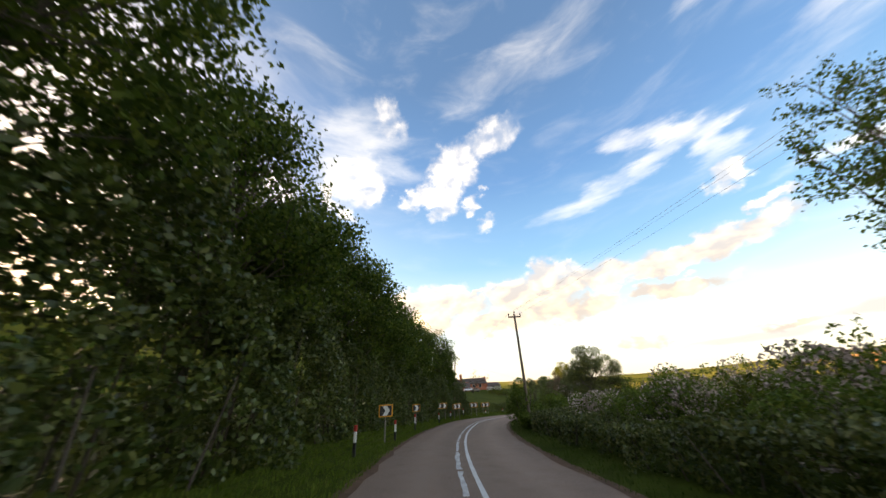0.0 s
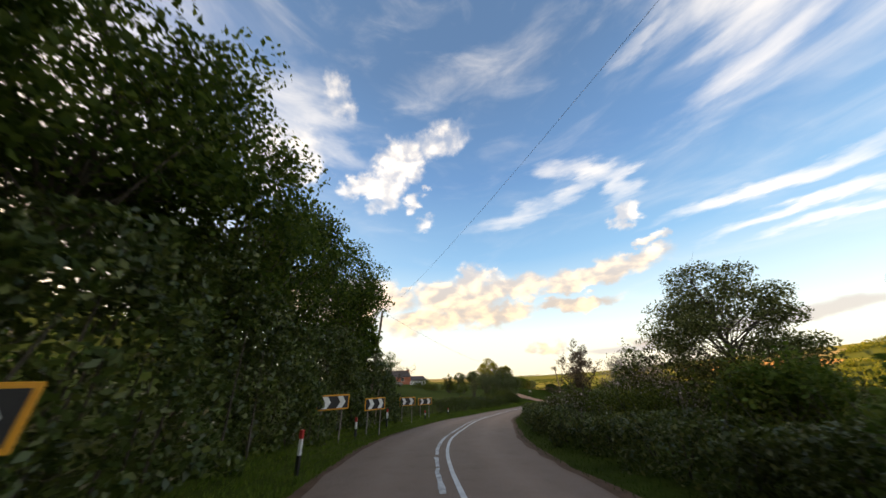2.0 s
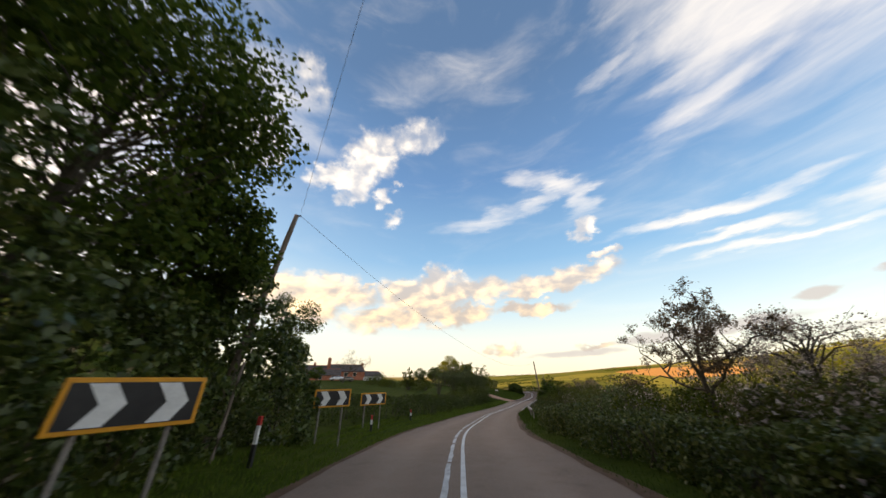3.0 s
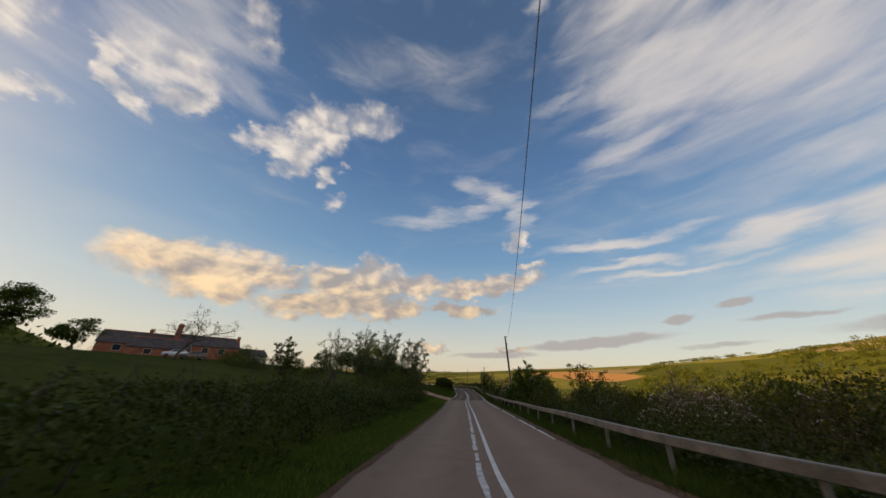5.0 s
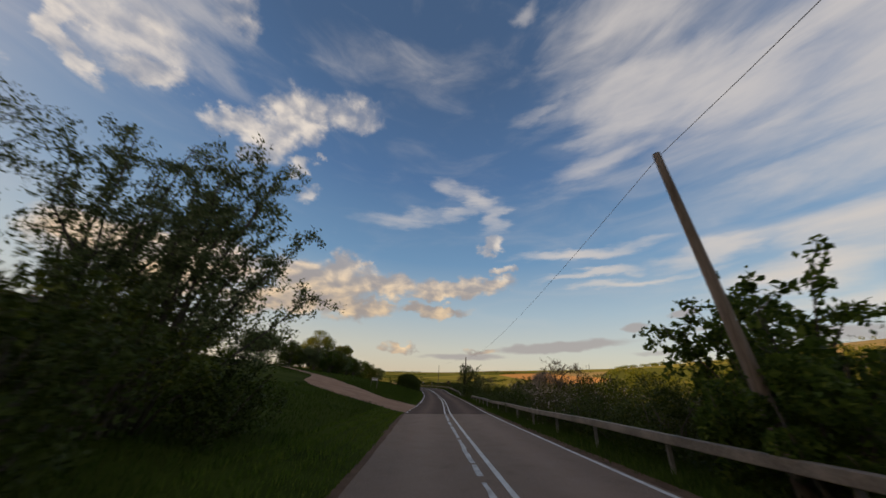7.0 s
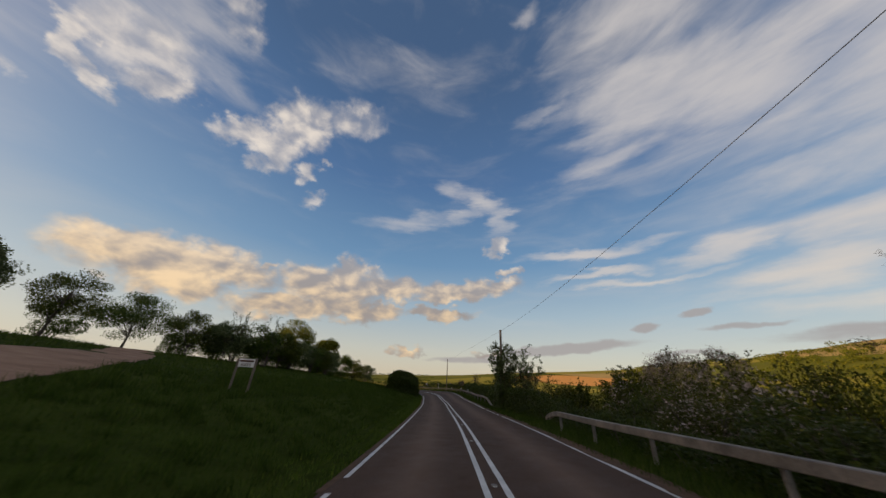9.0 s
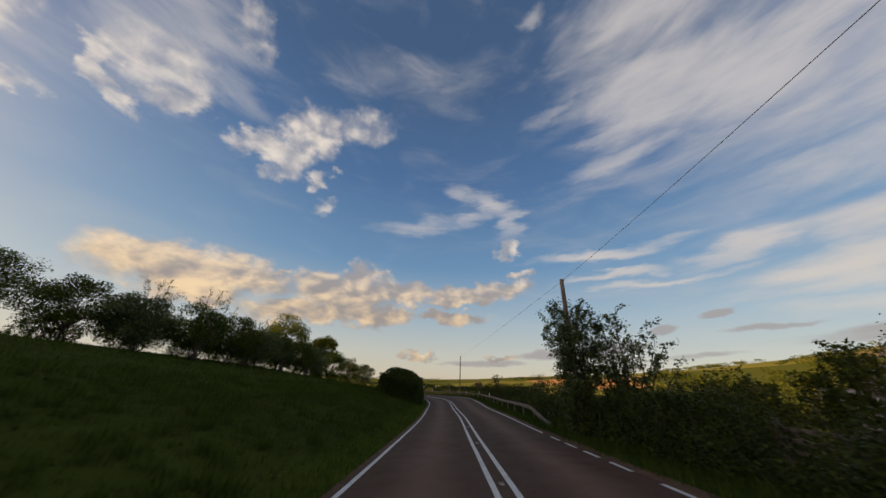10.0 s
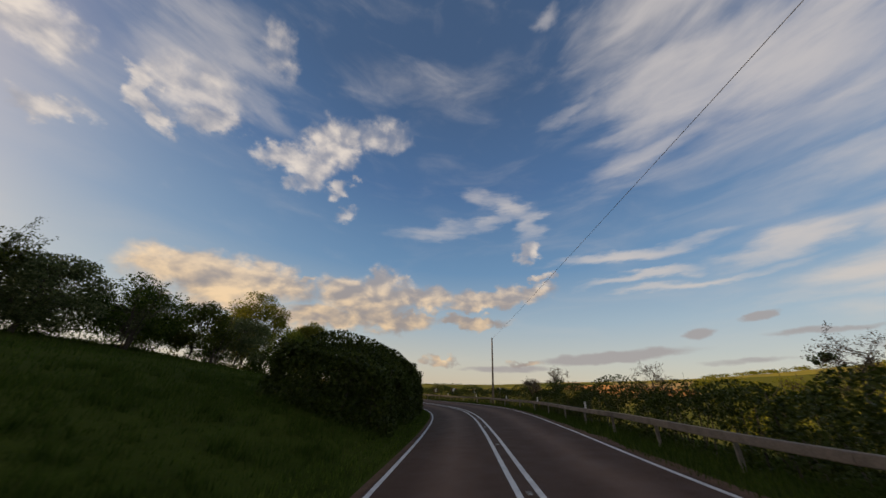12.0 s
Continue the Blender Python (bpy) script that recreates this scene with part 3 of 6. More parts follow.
def ribbon(name, s0, s1, lo, hi, up, mat, step=1.0, cross=1, wobble=0.0, parent=None):
    """A strip along the road between two offsets, each a number or a function of s."""
    verts, faces = [], []
    ss = np.arange(s0, s1 + step * 0.5, step)
    for k, s in enumerate(ss):
        a = lo(s) if callable(lo) else lo
        b = hi(s) if callable(hi) else hi
        if wobble:
            a += wobble * noise.noise(Vector((s * 1.3, 1.7, 0)))
            b += wobble * noise.noise(Vector((s * 1.3, 9.1, 0)))
        for c in range(cross + 1):
            verts.append(on_road(s, a + (b - a) * c / cross, up))
    w = cross + 1
    for i in range(len(ss) - 1):
        for c in range(cross):
            faces.append((i * w + c, i * w + c + 1, (i + 1) * w + c + 1, (i + 1) * w + c))
    return link_mesh(name, verts, faces, mat, parent, smooth=True)


def half_left(s):
    return -float(np.interp(s, LS, LINE[:, 4]))


def half_right(s):
    return float(np.interp(s, LS, LINE[:, 5]))


JOINT = 116.0


def lane_map(ob, lo, hi, cross):
    """Gives the road its own grid: metres across from the centre line, and along."""
    me = ob.data
    uv = me.uv_layers.new(name="lane")
    for lp in me.loops:
        i, c = divmod(lp.vertex_index, cross + 1)
        uv.data[lp.index].uv = (lo + (hi - lo) * c / cross, float(i))
    return ob


ground_sheet()
tagged(lane_map(ribbon("road", -62, JOINT, half_left, half_right, 0.0, M_ROAD_OLD, cross=6, wobble=0.08), -2.95, 2.95, 6), "weathered grey asphalt country road", "road", kind="structure")
tagged(lane_map(ribbon("road", JOINT, 262, half_left, half_right, 0.003, M_ROAD_NEW, cross=6, wobble=0.04), -2.95, 2.95, 6), "darker newer asphalt country road", "road", kind="structure")


def marking(s0, s1, o, width, mat, label, up=0.006, wobble=0.0):
    f = o if callable(o) else (lambda s: o)
    ob = ribbon("road_marking", s0, s1, lambda s: f(s) - width / 2, lambda s: f(s) + width / 2, up, mat, step=0.5, wobble=wobble)
    return tagged(ob, label, "road marking", "painted road lines", "structure")


marking(-60, 250, 0.19, 0.12, M_PAINT, "solid white line of a double centre line", 0.007, 0.01)
marking(JOINT, 250, -0.19, 0.12, M_PAINT, "solid white line of a double centre line", 0.007, 0.01)
s = -30.0
while s < JOINT:
    run = random.choice((0.5, 1.0, 1.5, 2.5, 3.5))
    marking(s, min(s + run, JOINT), -0.19, 0.13, M_PAINT_WORN, "worn broken piece of white centre line", 0.007, 0.06)
    s += run + random.uniform(0.12, 0.5)
marking(76, 146, lambda s: half_right(s) - 0.16, 0.11, M_PAINT, "white edge line beside the guard rail verge")
for k in range(4):
    marking(147.0 + 1.6 * k, 148.0 + 1.6 * k, lambda s: half_right(s) - 0.16, 0.11, M_PAINT, "short dash of white edge line")
marking(154, 250, lambda s: half_right(s) - 0.16, 0.11, M_PAINT, "white edge line beside the guard rail verge")
marking(131, 250, lambda s: half_left(s) + 0.16, 0.11, M_PAINT, "white edge line beside the grass bank")
for k in range(7):
    marking(117.0 + 2.0 * k, 118.0 + 2.0 * k, lambda s: half_left(s) + 0.16, 0.11, M_PAINT, "short dash of white edge line across a drive")


# ---- plants ----
rng = np.random.default_rng(7)


THREE_SIDED = {"slope_scrub", "bramble_bank", "scrub_bush", "hawthorn", "thicket_bush", "bank_tree", "field_hedge", "clipped_hedge", "garden_bush", "oak", "hill_tree", "undergrowth_bush"}


def leaf_mesh(name, pts, size, mat, parent, droop=0.2, elong=1.7, label="", kind=""):
    """Many small folded leaves, one island each, at the points given."""
    pts = np.asarray(pts, float)
    n = len(pts)
    axis = rng.normal(size=(n, 3))
    axis[:, 2] -= droop
    axis /= np.linalg.norm(axis, axis=1)[:, None]
    side = np.cross(axis, rng.normal(size=(n, 3)))
    side /= np.linalg.norm(side, axis=1)[:, None] + 1e-9
    up = np.cross(axis, side)
    ln = size * rng.uniform(0.6, 1.3, n)[:, None]
    wd = ln / elong
    q = 3 if parent and parent.name.split(".")[0] in THREE_SIDED else 4
    v = np.empty((n, 4, 3))
    v[:, 0] = pts - axis * ln * 0.5
    v[:, 1] = pts + side * wd * 0.5 + up * wd * 0.22 + axis * ln * 0.05
    v[:, 2] = pts + axis * ln * 0.5
    v[:, 3] = pts - side * wd * 0.5 + up * wd * 0.22 + axis * ln * 0.05
    if q == 3:
        v = v[:, 1:]
        v[:, [0, 2]] -= (axis * ln * 0.45)[:, None]
    me = bpy.data.meshes.new(name)
    me.vertices.add(n * q)
    me.vertices.foreach_set("co", v.ravel())
    me.loops.add(n * q)
    me.loops.foreach_set("vertex_index", np.arange(n * q, dtype=np.int32))
    me.polygons.add(n)
    me.polygons.foreach_set("loop_start", np.arange(0, n * q, q, dtype=np.int32))
    me.polygons.foreach_set("loop_total", np.full(n, q, dtype=np.int32))
    me.materials.append(mat)
    me.update(calc_edges=True)
    ob = new(name, me)
    if parent:
        ob.parent = parent
    return tagged(ob, label, kind=kind)


def on_road_many(s, o):
    n = np.stack([np.interp(s, LS, NOR[:, j]) for j in range(2)], 1)
    n /= np.linalg.norm(n, axis=1)[:, None]
    return np.stack([np.interp(s, LS, LINE[:, j]) for j in range(2)], 1) + n * np.asarray(o)[:, None]


def clump_points(centre, radius, n, hollow=0.45):
    d = rng.normal(size=(n, 3))
    d /= np.linalg.norm(d, axis=1)[:, None]
    r = rng.uniform(hollow, 1.0, n)[:, None] ** 0.6
    return np.asarray(centre) + d * r * np.asarray(radius)


def tree(name, x, y, h, r, label, category="tree", leaves=9000, size=0.13, mat=None, base=0.3, clumps=26, trunk=0.14, lean=(0, 0), spread=1.0, twigs=0, gap=0.8, group="", sink=0.05, crown_shift=(0, 0), squash=1.0, elong=1.7, droop=0.2):
    """A tapered trunk, limbs to every clump and a crown of leaf clumps with gaps between them; h and r in metres."""
    t = thing(name, pose(x, y, ground_z(x, y) - sink), label, category, group)
    lo = h * base
    centre = np.array((lean[0] + crown_shift[0], lean[1] + crown_shift[1], lo + (h - lo) * 0.5))
    half = np.array((r, r, (h - lo) * 0.5)) * np.array((1, 1, squash))
    tops = []
    while len(tops) < clumps:
        d = rng.uniform(-1, 1, 3)
        q = np.linalg.norm(d)
        if 0.25 < q < 1.0 and rng.uniform() < q:
            d[2] *= 1.0
            w = 1.0 - 0.35 * max(0.0, d[2]) * (1 - spread * 0.3)
            tops.append(centre + d * half * np.array((w, w, 1.0)) * 0.86)
    bm = bmesh.new()
    knots = [Vector((0, 0, -0.1))]
    top = Vector((lean[0] * 0.7, lean[1] * 0.7, h * 0.72))
    for k in range(1, 6):
        u = k / 5
        knots.append(Vector((top.x * u, top.y * u, top.z * u)) + Vector((rng.normal() * 0.05 * h / 5, rng.normal() * 0.05 * h / 5, 0)))
    bm_path(bm, knots, [trunk * (1.3 if k == 0 else 1 - 0.16 * k) for k in range(6)])
    part("trunk", bm, M_BARK, t, smooth=True)
    bm = bmesh.new()
    for c in tops:
        u = min(0.95, max(0.25, (c[2] - rng.uniform(0.15, 0.35) * h) / top.z)) * 5
        k = min(4, int(u))
        a = knots[k].lerp(knots[k + 1], u - k)
        b = Vector(c)
        mid = a.lerp(b, 0.5) + Vector((rng.normal() * 0.12 * r, rng.normal() * 0.12 * r, 0.12 * r))
        rr = trunk * 0.34 * min(1.0, (30 / clumps) ** 0.6)
        bm_tube(bm, a, mid, rr, rr * 0.6, 5)
        bm_tube(bm, mid, b, rr * 0.6, rr * 0.22, 5)
        for j in range(twigs):
            d = Vector(rng.normal(size=3))
            d.z += 0.5
            e = b + d.normalized() * rng.uniform(0.3, 0.8) * r * 0.45
            bm_tube(bm, mid.lerp(b, rng.uniform(0.3, 1.0)), e, rr * 0.26, rr * 0.08, 3)
    tagged(part("branching", bm, M_BARK, t), kind="stuff")
    if leaves:
        pts = []
        cr = gap * (r * r * (h - lo) / clumps) ** (1 / 3)
        for c in tops:
            m = int(leaves / clumps * rng.uniform(0.6, 1.4))
            pts.append(clump_points(c, (cr * rng.uniform(0.7, 1.3), cr * rng.uniform(0.7, 1.3), cr * rng.uniform(0.5, 0.9)), m, 0.2))
        leaf_mesh("crown", np.vstack(pts), size, mat or L_SYC, t, droop, elong)
    return t


def sprayed(name, x, y, top, r, label, category="tree", stems=12, leaves=12000, size=0.11, mat=None, lean=(0, 0), low=0.3, twigs=13, thick=0.05, foot=0.25, reach=0.30, group="", elong=2.2, droop=0.3, dome=0.4):
    """Stems that fan out from one foot, each with twigs along its upper part and leaves along every twig; top is a height in the world."""
    gz = ground_z(x, y) - 0.06
    t = thing(name, pose(x, y, gz), label, category, group)
    h = top - gz
    fine, pts = bmesh.new(), []
    per = max(4, int(leaves / (stems * twigs)))
    for k in range(stems):
        a = 2 * math.pi * (k + rng.uniform(-0.4, 0.4)) / stems * 2.4
        q = math.sqrt((k + 0.5) / stems) * rng.uniform(0.85, 1.1)
        end = Vector((math.cos(a) * r * q + lean[0], math.sin(a) * r * q + lean[1], h * (1 - dome * q * q) * rng.uniform(0.88, 1.02)))
        start = Vector((math.cos(a) * foot * q, math.sin(a) * foot * q, -0.1))
        knots = []
        for j in range(6):
            u = j / 5
            p = start.lerp(end, u)
            p.xy = start.xy.lerp(end.xy, u**1.35)
            knots.append(p + Vector(rng.normal(size=3)) * 0.025 * h * u * (1 - 0.5 * u))
        wood = bmesh.new()
        bm_path(wood, knots, [thick * (1 - 0.16 * j) for j in range(6)], 6)
        part("stem", wood, M_BARK, t, smooth=True)
        for j in range(twigs):
            u = (low + (1 - low) * (j + rng.uniform(0, 1)) / twigs) * 5
            i = min(4, int(u))
            b = knots[i].lerp(knots[i + 1], min(1.0, u - i))
            out = Vector((b.x, b.y, 0)) / max(r, 0.1)
            d = (out * 0.7 + Vector((0, 0, 0.65)) + Vector(rng.normal(size=3)) * 0.62).normalized()
            ln = r * reach * rng.uniform(0.6, 1.4) * (1.15 - 0.4 * u / 5) + 0.15
            m = b + d * ln * 0.5
            e = m + (d + Vector((0, 0, -droop)) + Vector(rng.normal(size=3)) * 0.25).normalized() * ln * 0.6
            bm_tube(fine, b, m, thick * 0.22, thick * 0.14, 3)
            bm_tube(fine, m, e, thick * 0.14, thick * 0.05, 3)
            w = rng.uniform(0.1, 1.05, per)[:, None]
            along = np.where(w < 0.5, np.array(b)[None] + (np.array(m) - np.array(b))[None] * w * 2, np.array(m)[None] + (np.array(e) - np.array(m))[None] * (w - 0.5) * 2)
            pts.append(along + rng.normal(size=(per, 3)) * (0.045 + 0.05 * ln))
    tagged(part("branching", fine, M_BARK, t), kind="stuff")
    p = np.vstack(pts)
    p[:, 2] = np.maximum(p[:, 2], 0.05)
    leaf_mesh("leaves", p, size, mat or L_BUSH, t, droop, elong)
    return t


def bare_tree(name, x, y, h, r, label, category="tree", trunk=0.12, lean=(0, 0), buds=1500, size=0.06, mat=None, levels=4, group=""):
    """A crooked trunk that forks again and again into fine twigs, with buds along the last of them."""
    t = thing(name, pose(x, y, ground_z(x, y) - 0.05), label, category, group)
    trunk_bm, limbs = bmesh.new(), bmesh.new()
    tips = []

    def grow(base, way, length, radius, level):
        knots, p, d = [base], base.copy(), way.normalized()
        n = 4 if level < 2 else 3
        for k in range(n):
            d = (d + Vector(rng.normal(size=3)) * (0.16 + 0.10 * level) + Vector((0, 0, 0.08))).normalized()
            p = p + d * length / n
            knots.append(p.copy())
        bm_path(trunk_bm if level == 0 else limbs, knots, [radius * (1 - 0.6 * k / n) for k in range(n + 1)], 8 if level == 0 else (5 if level < 3 else 3))
        if level >= levels - 1:
            tips.append((knots[0], knots[-1]))
            return
        m = 5 if level < 1 else 4
        for k in range(m):
            u = (0.45 + 0.55 * (k + 1) / m) * n
            i = min(n - 1, int(u))
            a = knots[i].lerp(knots[i + 1], min(1.0, u - i))
            turn = Vector(rng.normal(size=3))
            turn.z = abs(turn.z) * 0.4
            side = (d * 0.45 + turn.normalized() * (1.0 if level < 2 else 0.8)).normalized()
            reach = r * 0.6 if level == 0 else length * rng.uniform(0.5, 0.72)
            grow(a, side, reach, radius * 0.48, level + 1)

    grow(Vector((0, 0, -0.1)), Vector((lean[0], lean[1], h)), h * 0.55, trunk, 0)
    part("trunk", trunk_bm, M_BARK, t, smooth=True)
    tagged(part("branching", limbs, M_BARK, t), kind="stuff")
    if buds:
        pick = rng.integers(0, len(tips), buds)
        u = rng.uniform(0.1, 1.0, buds)[:, None]
        a = np.array([tips[i][0] for i in pick])
        b = np.array([tips[i][1] for i in pick])
        leaf_mesh("budding_growth", a + (b - a) * u + rng.normal(size=(buds, 3)) * 0.06, size, mat or L_DRY, t, kind="stuff")
    return t


def bush(name, x, y, h, r, label, leaves=5000, size=0.08, mat=None, category="bush", stems=9, lumps=14, sprigs=0, group="", blossom=0, lift=0.0):
    """Stems from the ground and leaf lumps down to the grass; blossom: how many pale flowers lie on its skin."""
    t = thing(name, pose(x, y, ground_z(x, y) - 0.06), label, category, group)
    bm = bmesh.new()
    pts, skin = [], []
    for k in range(stems):
        a = rng.uniform(0, 2 * math.pi)
        q = rng.uniform(0.2, 0.9)
        e = Vector((math.cos(a) * r * q, math.sin(a) * r * q, h * rng.uniform(0.45, 0.75)))
        b = Vector((math.cos(a) * r * 0.15, math.sin(a) * r * 0.15, 0))
        m = b.lerp(e, 0.5) + Vector((rng.normal() * 0.1, rng.normal() * 0.1, 0.1))
        bm_tube(bm, b, m, 0.035, 0.024, 5)
        bm_tube(bm, m, e, 0.024, 0.008, 5)
    for k in range(sprigs):
        a = rng.uniform(0, 2 * math.pi)
        q = rng.uniform(0.2, 1.0)
        b = Vector((math.cos(a) * r * q, math.sin(a) * r * q, h * (1 - 0.5 * q) * rng.uniform(0.6, 1.0)))
        d = Vector((math.cos(a) * 0.5, math.sin(a) * 0.5, 1.0)) + Vector(rng.normal(size=3)) * 0.3
        e = b + d.normalized() * rng.uniform(0.4, 0.9)
        bm_tube(bm, b, e, 0.005, 0.002, 3)
        m = 14
        pts.append(np.array(b)[None] + (np.array(e) - np.array(b))[None] * np.linspace(0.2, 1, m)[:, None] + rng.normal(size=(m, 3)) * 0.05)
    tagged(part("woody_growth", bm, M_BARK, t), kind="stuff")
    for k in range(lumps):
        a = rng.uniform(0, 2 * math.pi)
        q = rng.uniform(0, 0.78) ** 0.7
        zc = lift + h * rng.uniform(0.12, 0.85) * (1 - 0.45 * q)
        rr = r * rng.uniform(0.26, 0.46)
        m = int(leaves / lumps * rng.uniform(0.6, 1.4))
        p = clump_points((math.cos(a) * r * q, math.sin(a) * r * q, zc), (rr, rr, min(rr, h * 0.28)), m, 0.5)
        p[:, 2] = np.maximum(p[:, 2], 0.03)
        pts.append(p)
        if blossom:
            skin.append(clump_points((math.cos(a) * r * q, math.sin(a) * r * q, zc), (rr * 1.05, rr * 1.05, min(rr, h * 0.28) * 1.05), int(blossom / lumps), 0.9))
    leaf_mesh("leaves", np.vstack(pts), size, mat or L_BUSH, t)
    if blossom:
        p = np.vstack(skin)
        p[:, 2] = np.maximum(p[:, 2], 0.1)
        leaf_mesh("blossom", p, size * 0.9, L_BLOSSOM, t, 0.0, 1.1, "pale pink-white may blossom")
    return t


def hedge(name, s0, s1, o0, o1, h, label, per_m2=230, size=0.08, mat=None, rough=0.25, group="", sprigs=0, ends=False, rounded=0.0, clumped=0.0):
    """A stretch of hedge along the road between two offsets: leaves on its faces and top, stems inside."""
    lo, hi = min(o0, o1), max(o0, o1)
    mid = on_road((s0 + s1) / 2, (lo + hi) / 2)
    org = Vector((mid.x, mid.y, ground_z(mid.x, mid.y)))
    t = thing(name, pose(*org), label, "hedge", group)
    L, W = s1 - s0, hi - lo
    face_h = h if callable(h) else (lambda s: h + 0.0 * s)
    n = int(L * (2.2 * float(face_h((s0 + s1) / 2)) + W) * per_m2)
    ss = rng.uniform(s0 - 0.3, s1 + 0.3, n)
    hh = face_h(ss) * (1 + rough * (0.45 * np.sin(ss * 0.9 + lo) + 0.3 * np.sin(ss * 2.3 + 1.7) + 0.2 * np.sin(ss * 6.1)) * 0.6)
    u = rng.uniform(0, 1, n) * (2 * hh + W)
    zz = np.where(u < hh, u, np.where(u < hh + W, hh, u - hh - W))
    bulge = rough * (0.5 * np.sin(ss * 1.1 + zz * 0.9) + 0.35 * np.sin(ss * 2.9 - zz * 2.2) + 0.2 * np.sin(ss * 5.3 + zz * 4.0))
    dep = np.abs(rng.normal(size=n)) * 0.18
    oo = np.where(u < hh, hi - dep + bulge, np.where(u < hh + W, lo + (u - hh), lo + dep - bulge))
    zz = np.where((u >= hh) & (u < hh + W), zz - dep * 1.2 + bulge * 0.4, zz)
    across = np.abs(2 * (oo - lo) / W - 1)
    zz = np.minimum(zz, hh * (1 - 0.45 * rounded * np.clip(across, 0, 1.2) ** 3))
    oo = np.where((u < hh) | (u >= hh + W), oo - np.sign(oo - (lo + hi) / 2) * rounded * 0.25 * W * (zz / hh) ** 3, oo)
    if clumped:
        # leaves gather in sprays with dark hollows between them
        wave = np.sin(ss * 4.1 + zz * 2.3 + 1.3 * np.sin(ss * 1.7)) + np.sin(ss * 2.7 - zz * 4.9 + 1.1 * np.sin(zz * 2.1)) + 0.8 * np.sin(ss * 7.3 + zz * 8.1)
        hollow = np.clip(-wave / 1.6, 0, 1)
        inward = np.sign((lo + hi) / 2 - oo) * np.where((u < hh) | (u >= hh + W), 0.45, 0.0)
        oo = oo + inward * hollow * clumped
        stay = rng.uniform(0, 1, n) > hollow * clumped * 0.7
        ss, oo, zz = ss[stay], oo[stay], zz[stay]
    xy = on_road_many(ss, oo)
    gz = np.array([ground_z_near(a, b) for a, b in zip(ss, oo)])
    pts = np.stack([xy[:, 0] - org.x, xy[:, 1] - org.y, gz + np.maximum(0.03, zz) - org.z], 1)
    if ends:
        for s_ in (s0, s1):
            m = int(W * float(face_h(s_)) * per_m2 * 1.3)
            so, oo = s_ + rng.normal(size=m) * 0.25, rng.uniform(lo, hi, m)
            xy = on_road_many(so, oo)
            zz = rng.uniform(0.03, 1, m) * float(face_h(s_)) + np.array([ground_z_near(s_, b) for b in oo])
            pts = np.vstack([pts, np.stack([xy[:, 0] - org.x, xy[:, 1] - org.y, zz - org.z], 1)])
    leaf_mesh("leaves", pts, size, mat or L_HEDGE, t)
    bm = bmesh.new()
    for k in range(int(L * 2.2)):
        s = rng.uniform(s0, s1)
        o = rng.uniform(lo + 0.15, hi - 0.15)
        p = on_road(s, o)
        z = ground_z_near(s, o) - org.z
        b = Vector((p.x - org.x, p.y - org.y, z - 0.05))
        e = b + Vector((rng.normal() * 0.25, rng.normal() * 0.25, float(face_h(s)) * rng.uniform(0.6, 0.95)))
        bm_tube(bm, b, e, 0.03, 0.012, 5)
    for k in range(int(sprigs * L)):
        s = rng.uniform(s0, s1)
        o = rng.uniform(lo, hi)
        p = on_road(s, o)
        b = Vector((p.x - org.x, p.y - org.y, ground_z_near(s, o) - org.z + float(face_h(s)) * 0.8))
        e = b + Vector((rng.normal() * 0.2, rng.normal() * 0.2, rng.uniform(0.3, 0.8)))
        bm_tube(bm, b, e, 0.010, 0.004, 3)
    tagged(part("woody_growth", bm, M_BARK, t), kind="stuff")
    return t


_near = {}


def ground_z_near(s, o):
    key = (round(s), round(o * 2))
    if key not in _near:
        p = on_road(key[0], key[1] / 2)
        _near[key] = ground_z(p.x, p.y)
    return _near[key]


